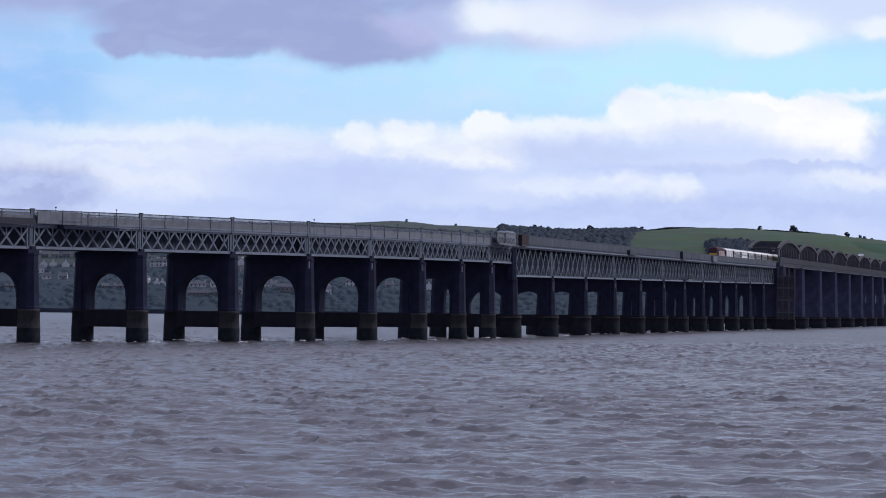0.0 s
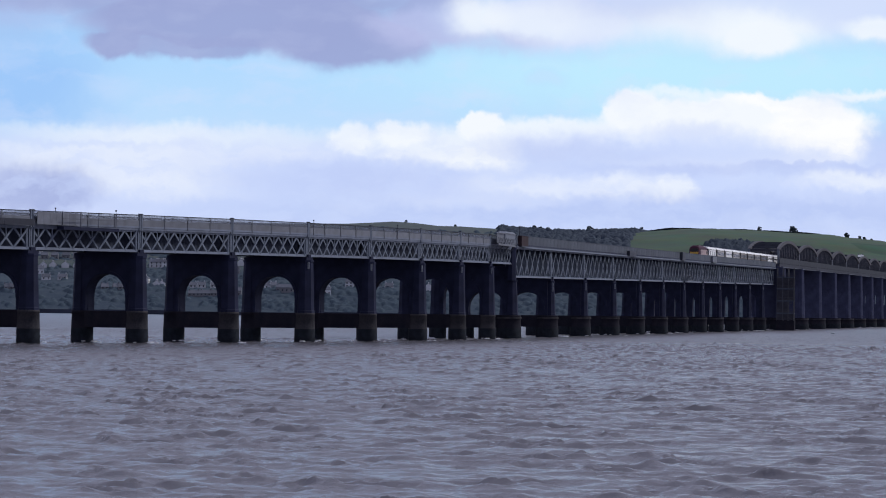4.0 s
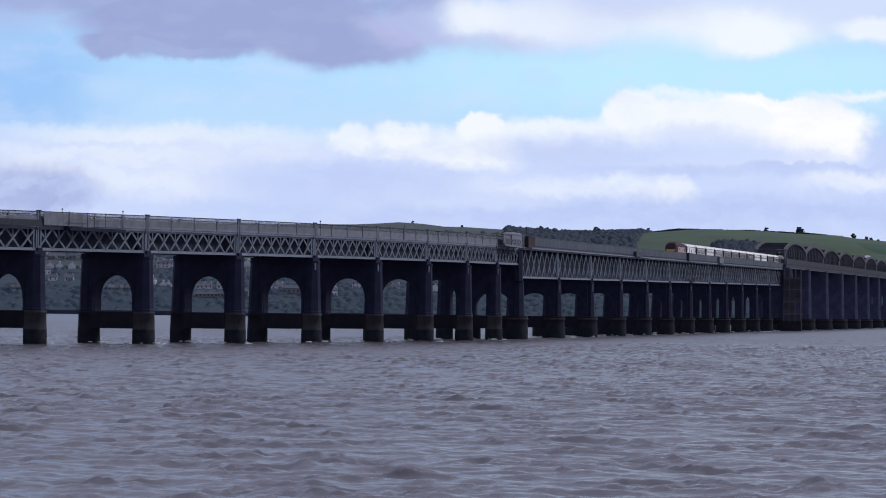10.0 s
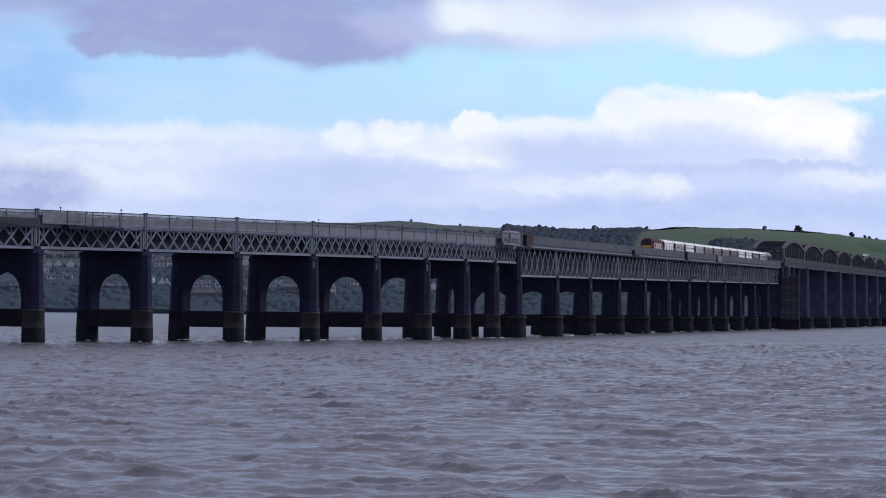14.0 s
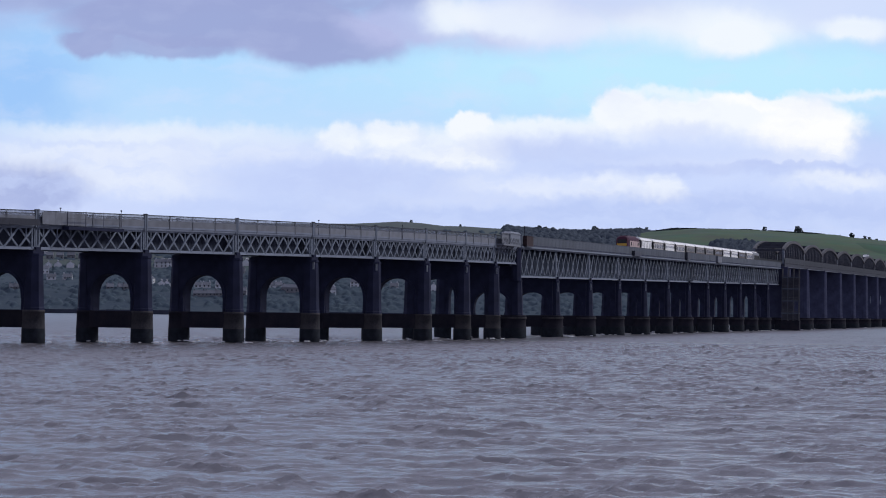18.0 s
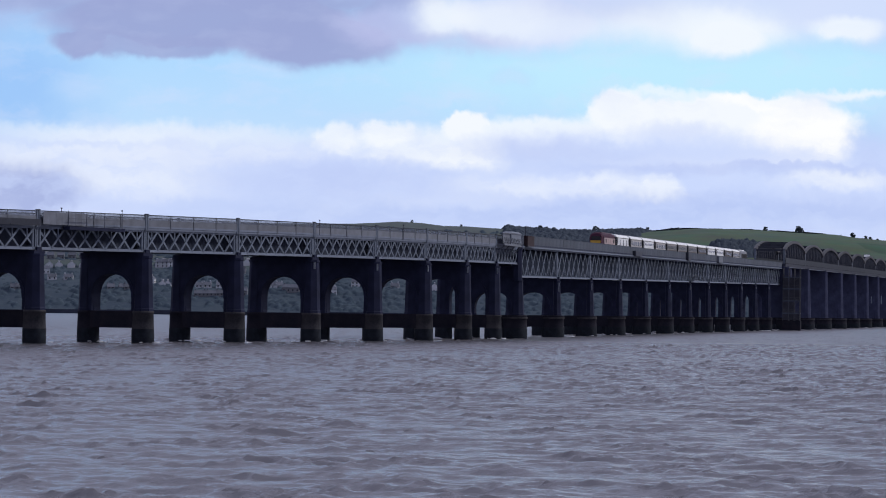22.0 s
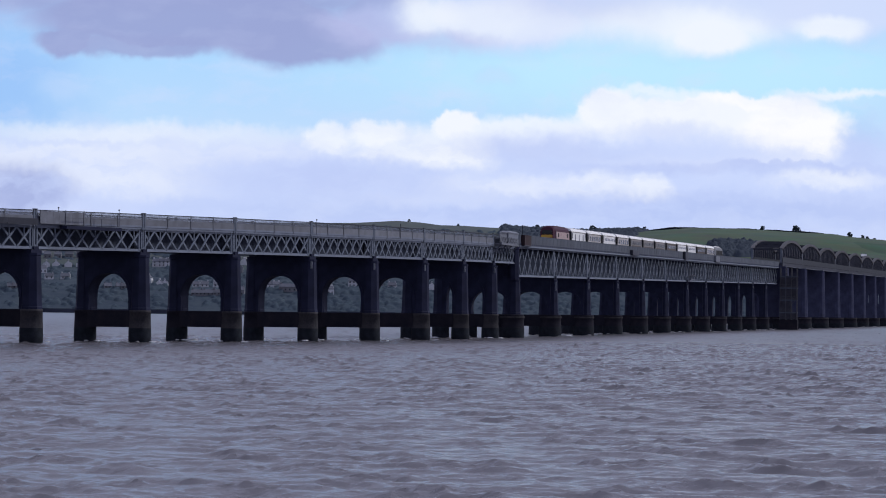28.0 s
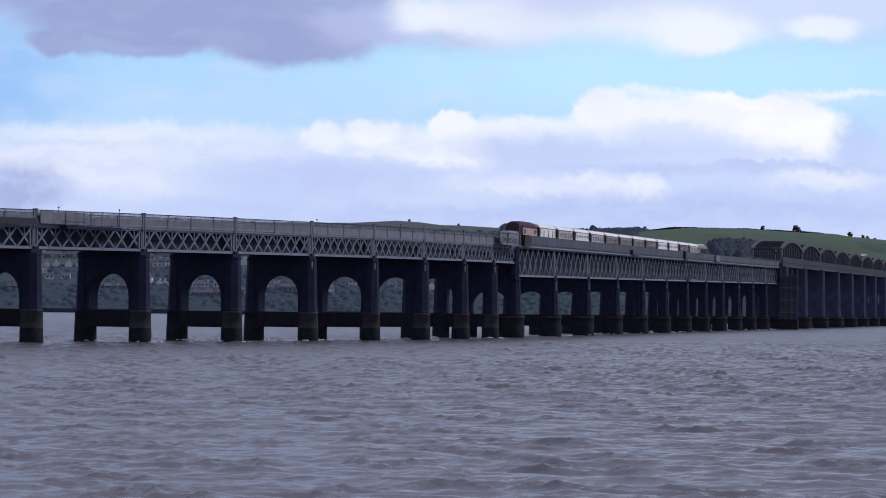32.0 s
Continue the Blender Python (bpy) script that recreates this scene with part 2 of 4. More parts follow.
# ---- girder spans ----
def parapet(parent, length, side, x, posts, high=1.66, plain=False):
    r = part("parapet", Build().box(x - 0.05, x + 0.05, 0.05, length - 0.05, 0.02, high * 0.14), PLATE_DARK if plain else CHORD, parent, "sooty plate parapet" if plain else "pale kerb plate with grey mesh above")
    part("top_rail", Build().box(x - 0.07, x + 0.07, 0, length, high - 0.11, high), PLATE_DARK if plain else RAIL_DARK, r)
    if plain:
        # one closed plate with a row of bracket heads along its foot
        n = 10 if side > 0 else 4
        leaf = Build().box(-0.03, 0.03, 0, length / n - 0.06, high * 0.14, high - 0.11).mesh("plate", PLATE_DARK)
        for k in range(n):
            part("plate", leaf, None, r, at=pose(x, 0.03 + k * length / n, 0))
        if side > 0:
            me = Build().box(-0.07, 0.06, -0.3, 0.3, 0.12, 0.34).mesh("bracket", IRON_HAZE)
            for k in range(posts):
                part("bracket", me, None, r, at=pose(x + 0.06, (k + 0.5) * length / posts, 0))
        return r
    part("middle_rail", Build().box(x - 0.04, x + 0.04, 0.02, length - 0.02, high * 0.60, high * 0.60 + 0.05), POST, r)
    part("lower_panel", Build().box(x - 0.03, x + 0.03, 0.05, length - 0.05, high * 0.14, high * 0.59), PLATE, r)
    part("mesh_panel", Build().box(x - 0.012, x + 0.012, 0.05, length - 0.05, high * 0.60 + 0.05, high - 0.12), MESH, r)
    me = Build().box(-0.02, 0.02, -0.09, 0.09, 0, high - 0.10).mesh("post", POST)
    for k in range(1, posts):
        part("post", me, None, r, at=pose(x + 0.07 * side, k * length / posts, 0))
    for y in (0.16, length - 0.16):
        post = part("end_post", Build().box(x - 0.09, x + 0.09, y - 0.14, y + 0.14, -0.3, high + 0.02), LATTICE, r)
        part("cap", Build().box(x - 0.12, x + 0.12, y - 0.17, y + 0.17, high + 0.02, high + 0.12), RAIL_DARK, post)
    return r


def span(length, depth, panels, posts, bar, webs, high, web_low, hang_up, plain, edge, paint, web):
    """A deck span: local y along the line from its near end, x towards the camera's side, z from the girders' top."""
    g = thing("girder_span", Matrix(), "", "bridge span")
    pitch = (length - 0.5) / panels
    rise = depth - 0.55
    d1 = Build().beam((0, 0, 0), (0, pitch, rise), 0.10, bar).mesh("diagonal", paint)
    d2 = Build().beam((0, pitch, 0), (0, 0, rise), 0.10, bar).mesh("diagonal", paint)
    hang = Build().box(-0.05, 0.05, -bar * 0.36, bar * 0.36, 0, rise / 2).mesh("hanger", paint)
    for side, x in ((1, 0.0), (-1, -WIDE)):
        part("top_chord", Build().box(x - 0.28, x + 0.28, 0.02, length - 0.02, -0.3, 0.0).box(x + 0.1 * side - 0.06, x + 0.1 * side + 0.06, 0.02, length - 0.02, -0.45, -0.3), CHORD, g)
        part("bottom_chord", Build().box(x - 0.28, x + 0.28, 0.02, length - 0.02, -depth, -depth + 0.12).box(x + 0.1 * side - 0.06, x + 0.1 * side + 0.06, 0.02, length - 0.02, -depth + 0.12, -depth + 0.32), CHORD, g)
        for k in range(panels):
            y = 0.25 + k * pitch
            part("diagonal", d1, None, g, at=pose(x + 0.13 * side, y, -depth + 0.25))
            part("diagonal", d2, None, g, at=pose(x + 0.02 * side, y, -depth + 0.25))
            part("hanger", hang, None, g, at=pose(x + 0.075 * side, y + pitch / 2, -depth + 0.25 + (rise / 2 if hang_up else 0)))
        for y in (0.12, 0.62, length - 0.62, length - 0.12):
            part("end_post", Build().box(x - 0.2, x + 0.2, y - 0.11, y + 0.11, -depth + 0.12, -0.3), paint, g)
    for x in webs:
        # inner girders coloured dark for the shade under the deck
        part("plate_girder", Build().box(x - 0.02, x + 0.02, 0.1, length - 0.1, web_low, -0.35).box(x - 0.2, x + 0.2, 0.1, length - 0.1, -0.35, -0.3), web, g, "dark inner plate girder, shade in its colour")
    part("deck", Build().box(-WIDE - edge + 0.07, edge - 0.07, 0.01, length - 0.01, 0.0, 0.14), WEB, g, "dark deck plates")
    part("fascia", Build().box(edge - 0.06, edge + (0.2 if plain else -0.02), 0.01, length - 0.01, -0.22, 0.01 if plain else 0.1), CHORD, g)
    cross = Build().box(-WIDE + 0.3, -0.3, -0.12, 0.12, -0.6, 0.0).mesh("cross_girder", WEB)
    for k in range(0, panels, 2):
        part("cross_girder", cross, None, g, at=pose(0, 0.25 + k * pitch, -0.31))
    for off in (1.9, 5.7):
        for gauge in (-0.72, 0.72):
            part("rail", Build().box(-off + gauge - 0.035, -off + gauge + 0.035, 0, length, 0.19, RAIL), STEEL, g)
    ties = Build()
    for k in range(int(length / 0.75)):
        for off in (1.9, 5.7):
            ties.box(-off - 1.3, -off + 1.3, k * 0.75 + 0.2, k * 0.75 + 0.45, 0.14, 0.19)
    part("track_bed", ties, TIMBER, g, "rows of timber sleepers")["kind"] = "stuff"
    parapet(g, length, 1, edge, posts, high, plain)
    parapet(g, length, -1, -WIDE - edge, posts, high, plain)
    return g


def place_span(s0, s1):
    (x0, y0, _), (x1, y1, _) = line(s0), line(s1)
    z0, z1 = topside(s0 - 0.001 if s1 <= 0 else s0), topside(s1 - 0.001 if s1 <= 0 else s1)
    flat = math.hypot(x1 - x0, y1 - y0)
    return pose(x0, y0, z0, math.degrees(math.atan2(z1 - z0, flat)), 0, -math.degrees(math.atan2(x1 - x0, y1 - y0)))


short = span(SHORT - 0.06, 2.9, 8, 4, 0.25, (-1.1, -4.0), 1.64, -2.65, True, False, 0.36, LATTICE, WEB)
tagged(short, "grey lattice girder span with plate and mesh parapet", "", "short girder spans")
short.matrix_basis = place_span(-SHORT, 0)
for i in range(1, N_NEAR):
    copy_thing(short, place_span(-(i + 1) * SHORT, -i * SHORT))
long_span = span(LONG - 0.06, 5.19, 7, 20, 0.24, (-1.3, -4.0), 1.8, -4.6, False, True, 0.62, LATTICE_LONG, WEB_DARK)
tagged(long_span, "deep grey lattice girder span with a sooty plate parapet", "", "long girder spans")
long_span.matrix_basis = place_span(1.0, LONG + 1.0)
for i in range(1, 12):
    copy_thing(long_span, place_span(i * LONG + 1, (i + 1) * LONG + 1))


# ---- high girders ----
HIGH_WIDE = 9.0
HIGH_Z = 19.5
HIGH_RISE = 0.0066


def high_span():
    n, end, crown = 12, 5.3, 8.2
    g = thing("high_girder_span", Matrix(), "hog-backed through girder span of dark grey iron", "bridge span", "high girder spans")
    w = HIGH_WIDE
    L = HIGH - 0.2

    def arch(y):
        return end + (crown - end) * (1 - (2 * y / L - 1) ** 2) ** 0.8

    for x in (0.0, -w):
        part("bottom_chord", Build().box(x - 0.45, x + 0.45, 0, L, 0.12, 1.15), HIGH_PAINT, g)
        part("flange", Build().box(x - 0.55, x + 0.55, 2.2, L - 2.2, 0.0, 0.12), LATTICE, g, "pale lower flange")
        bow = [(L * k / 24, arch(L * k / 24)) for k in range(25)]
        part("top_chord", Build().rings([[(x - 0.45, y, z - 0.4), (x + 0.45, y, z - 0.4), (x + 0.45, y, z + 0.4), (x - 0.45, y, z + 0.4)] for y, z in bow]), HIGH_BOW, g, "bowed top chord")
        for k in range(n + 1):
            y = min(max(L * k / n, 0.8), L - 0.4)
            thick = 1.8 if k == 0 else (1.0 if k == n else 0.5)
            part("upright", Build().beam((x, y, 1.1), (x, y, arch(y)), 0.5, thick), LATTICE if k == 0 else HIGH_PAINT, g)
        for k in range(n):
            ya, yb = L * k / n, L * (k + 1) / n
            part("diagonal", Build().beam((x, ya, 1.1), (x, yb, arch(yb)), 0.15, 0.4), HIGH_PAINT, g)
            part("diagonal", Build().beam((x, yb, 1.1), (x, ya, arch(ya)), 0.15, 0.4), HIGH_PAINT, g)
        part("parapet", Build().box(x + 0.47, x + 0.55, 0, L, 1.2, 2.9), HIGH_PLATE, g, "grey plate parapet")
    for k in range(n + 1):
        y = min(max(L * k / n, 0.4), L - 0.4)
        part("top_brace", Build().box(-w + 0.3, -0.3, y - 0.25, y + 0.25, arch(y) - 0.5, arch(y) + 0.1), HIGH_PAINT, g)
        part("floor_beam", Build().box(-w + 0.4, -0.4, y - 0.3, y + 0.3, 0.05, 0.8), WEB, g)
    part("deck", Build().box(-w + 0.46, -0.46, 0, L, 0.82, 1.0), WEB, g)
    return g


def place_high(s):
    x, y, a = beside(s, -1.3)
    return pose(x, y, HIGH_Z + HIGH_RISE * (s - HIGH_FROM), math.degrees(math.atan(HIGH_RISE)), 0, -math.degrees(a))


first_high = high_span()
first_high.matrix_basis = place_high(HIGH_FROM)
for i in range(1, 11):
    copy_thing(first_high, place_high(HIGH_FROM + i * HIGH))
for i in range(0, 12):
    s = HIGH_FROM + i * HIGH
    # the high piers take the bluer iron that has the haze in it
    pier(s, HIGH_Z + HIGH_RISE * (s - HIGH_FROM), wide=9.4, out=1.4, stone=STONE_DARK, caisson=2.7 if i else 3.2, leg=(1.5, 1.1) if i else (2.0, 1.6), thick=2.2, crown=6.8, half=2.5, closed=10.6 if i > 3 else 16.5, label="tall dark iron pier under the high girders", group="piers of the high girders", iron=IRON_HAZE)


def stair_tower():
    """Tube scaffold with landings and netting against the first high pier."""
    x, y, a = beside(468.5, -4.3)
    t = thing("access_scaffold", pose(x, y, 0, 0, 0, -math.degrees(a)), "netted tube scaffold stair tower against a dark pier", "scaffold")
    for xx in (-2.7, -0.9, 0.7, 2.4):
        for yy in (-1.5, 1.5):
            part("standard", Build().column(xx, yy, [(3.0, 0.11), (19.1, 0.11)], 6), SCAFFOLD, t)
    levels = (5.2, 9.0, 12.7, 16.2)
    for z in levels:
        part("landing", Build().box(-2.9, 2.6, -1.6, 1.6, z, z + 0.16), PLATE_DARK, t)
        for dz in (0.55, 1.1):
            part("guard_rail", Build().box(-2.9, 2.6, -1.66, -1.59, z + dz, z + dz + 0.09), SCAFFOLD, t)
        part("toe_board", Build().box(-2.9, 2.6, -1.66, -1.6, z - 0.1, z + 0.3), PLATE_DARK, t)
    for k, z in enumerate((3.2, 5.36, 9.16, 12.86)):
        top = levels[k] - 0.15
        for n, xx in enumerate((-2.65, -0.85, 0.75)):
            if (k * 3 + n) % 7 != 5:
                part("netting", Build().box(xx, xx + 1.55, -1.57 + 0.05 * n, -1.55 + 0.05 * n, z, top), NETTING, t, "brown debris netting")
        part("brace", Build().beam((-2.1 if k % 2 else 1.9, -1.45, z), (1.9 if k % 2 else -2.1, -1.45, z + 3.3), 0.1, 0.1), SCAFFOLD, t)
    part("footing", Build().box(-3.0, 2.7, -1.8, 1.8, -2.0, 3.0), STONE_DARK, t)


stair_tower()


# ---- things on the deck ----
def on_deck(s, off, dz=0.0):
    x, y, a = beside(s, off)
    return pose(x, y, topside(s) + dz, 0, 0, -math.degrees(a))


def cabin():
    c = thing("equipment_cabin", on_deck(-21.0, -0.75, 0.0), "pale grey refuge cabin with a lattice screen on the parapet", "cabin")
    part("body", Build().box(-0.75, 0.75, 6.5, 15.6, 0.2, 2.1), BOX_PALE, c)
    part("roof", Build().quadbox([(-0.85, 6.3, 2.1), (0.85, 6.3, 2.1), (0.85, 15.8, 2.1), (-0.85, 15.8, 2.1), (-0.5, 8.0, 2.4), (0.5, 8.0, 2.4), (0.5, 14.8, 2.4), (-0.5, 14.8, 2.4)]), BOX_PALE, c)
    part("platform", Build().box(-0.8, 0.85, 0.0, 16.0, 0.0, 0.2), PLATE, c)
    part("screen_frame", Build().box(0.76, 0.82, 0.1, 15.4, 1.95, 2.05).box(0.76, 0.82, 0.1, 15.4, 0.2, 0.32), PLATE, c)
    for k in range(10):
        y = 0.2 + k * 1.45
        part("screen_bar", Build().beam((0.78, y, 0.35), (0.78, y + 1.5, 1.3), 0.04, 0.10), POST, c)
        part("screen_bar", Build().beam((0.80, y + 1.5, 0.35), (0.80, y, 1.3), 0.04, 0.10), POST, c)
    part("screen_back", Build().box(0.5, 0.54, 0.1, 6.4, 0.35, 1.95), PLATE, c)
    for y in (0.5, 5, 10, 15):
        part("bracket", Build().beam((0.7, y, 0.0), (-0.3, y, -1.1), 0.12, 0.15, (0, 1, 0)), PLATE, c)


def locker(s, length, height, mat, label):
    c = thing("deck_locker", on_deck(s, -1.0, 0.0), label, "locker")
    part("body", Build().box(-0.3, 0.3, 0, length, 0.12, height), mat, c)
    part("lid", Build().box(-0.34, 0.34, -0.06, length + 0.06, height, height + 0.08), mat, c)
    part("bracket", Build().box(-0.42, 0.3, 0.1, length - 0.1, -0.05, 0.12), RAIL_DARK, c)


def signal_post(s, high, off=-0.75, stout=1.0):
    c = thing("signal_post", on_deck(s, off, 0.0), "slim dark signal post with a small head", "signal")
    part("pole", Build().column(0, 0, [(0, 0.05 * stout), (high, 0.04 * stout)], 8), RAIL_DARK, c)
    part("head", Build().box(-0.09 * stout, 0.09 * stout, -0.09 * stout, 0.09 * stout, high - 0.1 * stout, high + 0.12 * stout), RAIL_DARK, c)


cabin()
locker(2.5, 6.5, 1.7, RUST, "rusty brown locker on the parapet bracket")
locker(226.0, 6.0, 1.75, RAIL_DARK, "dark equipment locker hung on the parapet")
locker(291.0, 9.0, 1.5, PLATE, "grey equipment locker hung on the parapet")
locker(135.0, 10.0, 0.9, RAIL_DARK, "low dark locker hung on the parapet")
signal_post(3.4, 3.2, stout=1.5)
for s_post in (-169.3, -157.3, -107.4, -76.9):
    signal_post(s_post, 1.95, stout=0.75)


def stage():
    """A hung maintenance stage below the parapet, and boards lashed to it."""
    c = thing("maintenance_stage", on_deck(-168.4, -0.95, 0.0), "dark plank stage hung outside the parapet", "stage")
    part("floor", Build().box(-0.6, 0.35, 0, 10.8, -0.5, -0.1), IRON, c)
    for k in range(4):
        part("hanger", Build().box(-0.12, -0.04, 0.3 + k * 3.5, 0.38 + k * 3.5, -0.12, 1.7), PLATE, c)
    part("guard_rail", Build().box(0.25, 0.32, 0, 10.8, 0.75, 0.83), POST, c)
    d = thing("boarding", on_deck(-172.7, -0.76, 0.0), "grey boards lashed over the parapet mesh", "boards")
    for k in range(7):
        part("board", Build().box(-0.03, 0.03, k * 1.2, k * 1.2 + 1.18, 0.05, 1.5), PLATE, d)


def platform():
    c = thing("work_platform", on_deck(236.0, -0.9, -4.6), "small pale work platform slung below the girder", "platform")
    part("floor", Build().box(-0.6, 0.6, 0, 9.0, -0.15, 0.0), BOX_PALE, c)
    part("guard_rail", Build().box(0.5, 0.58, 0, 9.0, 0.95, 1.05), SCAFFOLD, c)
    for k in range(4):
        part("hanger", Build().box(0.5, 0.58, k * 2.97, k * 2.97 + 0.08, 0.0, 0.95), SCAFFOLD, c)
        part("hanger", Build().box(-0.58, -0.5, k * 2.97, k * 2.97 + 0.08, 0.0, 4.6), SCAFFOLD, c)


def sheeting():
    """Dark sheets tied along the foot of the parapet."""
    c = thing("sheeting", on_deck(-9 * SHORT + 0.3, -0.48, 0.0), "dark sheeting tied along the foot of a mesh parapet", "sheeting")
    for k in range(4):
        part("sheet", Build().box(-0.02, 0.02, k * 5.3, k * 5.3 + 5.24, 0.04, 0.78), RAIL_DARK, c)


stage()
platform()
sheeting()

# ---- train ----
MAROON = material("maroon_coach_paint", (0.052, 0.014, 0.032), rough=0.6, vary=0.12, spec=0.15)
# gold band paint, paled so that its colour carries the sunlit side
GOLD = material("sunlit_gold_band_paint", (0.44, 0.34, 0.34), rough=0.6, vary=0.1, spec=0.15)
YELLOW = material("warning_yellow_paint", (0.50, 0.30, 0.06), rough=0.6, vary=0.08, spec=0.15)
CREAM = material("cream_coach_paint", (0.74, 0.74, 0.76), rough=0.6, vary=0.1, spec=0.15)
UMBER = material("umber_coach_paint", (0.115, 0.095, 0.085), rough=0.6, vary=0.15, spec=0.15)
# pale roof paint, whitened to hold the sky's bright reflection
ROOF = material("pale_skylit_roof_paint", (0.86, 0.86, 0.86), rough=0.5, vary=0.15)
ROOF_DARK = material("dark_roof_paint", (0.09, 0.05, 0.06), rough=0.5, vary=0.2)
GLASS = material("dark_window_glass", (0.022, 0.022, 0.025), rough=0.3, vary=0.1, spec=0.15, bump=0)
GLASS_DIM = material("shaded_window_glass", (0.055, 0.055, 0.06), rough=0.25, vary=0.3, scale=0.4, spec=0.3, bump=0)
# lighter glass: the sky's reflection is put into its grey
GLASS_SKY = material("sky_lit_window_glass", (0.13, 0.13, 0.14), rough=0.2, vary=0.3, scale=0.4, spec=0.4, bump=0)
UNDER = material("underframe_black", (0.02, 0.02, 0.022), rough=0.8, vary=0.3)


def profile(half, low, shoulder, top, n=5):
    """Half-rounded cross-section of a vehicle, from low on one side over the roof to the other."""
    pts = [(half * 0.96, low), (half, low + 0.5), (half, shoulder)]
    for i in range(1, 2 * n):
        a = math.pi * i / (2 * n)
        pts.append((half * math.cos(a), shoulder + (top - shoulder) * math.sin(a) ** 0.85))
    return pts + [(-half, shoulder), (-half, low + 0.5), (-half * 0.96, low)]


def wheelset(parent, y):
    b = part("bogie", Build().box(-1.25, 1.25, y - 1.9, y + 1.9, 0.55, 0.85).box(-1.2, -1.0, y - 2.0, y + 2.0, 0.3, 0.75).box(1.0, 1.2, y - 2.0, y + 2.0, 0.3, 0.75), UNDER, parent)
    for dy in (-1.25, 1.25):
        for x in (-0.78, 0.78):
            ring = [[(x + dx, y + dy + 0.46 * math.cos(2 * math.pi * i / 14), 0.46 + 0.46 * math.sin(2 * math.pi * i / 14)) for i in range(14)] for dx in (-0.07, 0.07)]
            part("wheel", Build().rings(ring), STEEL, b)


def coach(side_paint, label, band_top=1.32, glass=None, windows=(8, 1.2, 0.02, 0.75)):
    c = thing("coach", Matrix(), label, "railway coach", "coaches of the train")
    L = 17.9
    half = 1.38
    part("body", Build().rings([[(x, y, z) for x, z in ([(half * 0.97, 1.0), (half, 1.4), (half, 3.05), (half * 0.97, 3.2), (-half * 0.97, 3.2), (-half, 3.05), (-half, 1.4), (-half * 0.97, 1.0)])] for y in (0.35, L + 0.35)]), side_paint, c)
    roof_ring = [(half * 0.99 * math.cos(math.pi * i / 12), 3.2 + 0.66 * math.sin(math.pi * i / 12) ** 0.9) for i in range(13)]
    part("roof", Build().rings([[(x, y, z) for x, z in roof_ring] for y in (0.3, L + 0.4)]), ROOF, c, "pale curved roof", smooth=False)
    part("lower_band", Build().box(half - 0.02, half + 0.03, 0.4, L + 0.3, 1.1, band_top).box(-half - 0.03, -half + 0.02, 0.4, L + 0.3, 1.1, band_top), UMBER, c)
    n, wide, sill, head = windows
    win = Build().box(-0.03, 0.03, 0, wide, sill, head).mesh("window", glass or GLASS)
    small = Build().box(-0.02, 0.02, 0, 0.6, 0, 1.0).mesh("window", GLASS)
    for side in (-1, 1):
        for k in range(n):
            part("window", win, None, c, at=pose(side * (half + 0.004), 2.6 + (k + 0.5) * 14.4 / n - wide / 2, 1.98))
        for y in (1.2, L - 1.1):
            d = part("door", Build().box(side * (half + 0.02) - 0.02, side * (half + 0.02) + 0.02, y - 0.2, y + 0.7, 1.05, 3.05), side_paint, c)
            part("window", small, None, d, at=pose(side * (half + 0.035), y - 0.05, 1.98))
        # dark strips paint the shade of the coach gaps onto the side ends
        for y in (0.36, L - 0.06):
            part("corner_pillar", Build().box(side * (half + 0.008) - 0.02, side * (half + 0.008) + 0.02, y - (0.25 if y > 1 else 0), y + (0.4 if y > 1 else 0.65), 1.05, 3.12), UNDER, c, "dark corner strip painting the shade of the coach gap")
        part("gutter", Build().box(side * (half + 0.01) - 0.03, side * (half + 0.01) + 0.03, 0.4, L + 0.3, 3.1, 3.2), UMBER, c)
    # end walls coloured dark to deepen the shade in the gaps
    for y in (0.24, L + 0.36):
        part("end_wall", Build().box(-half + 0.04, half - 0.04, y, y + 0.1, 1.05, 3.3), UNDER, c, "coach end coloured dark for the shade between coaches")
    for y in (0.0, L + 0.46):
        part("gangway", Build().box(-0.5, 0.5, y, y + 0.24, 1.05, 3.25), UNDER, c, "black gangway bellows")
    part("underframe", Build().box(-1.1, 1.1, 0.6, L + 0.1, 0.75, 1.0).box(-1.1, 1.1, 6.5, 12.5, 0.35, 0.75), UNDER, c)
    for k in range(5):
        part("roof_vent", Build().box(-0.2, 0.2, 2.0 + k * 3.9, 2.5 + k * 3.9, 3.8, 3.95), ROOF, c)
    wheelset(c, 3.2)
    wheelset(c, L - 2.5)
    return c


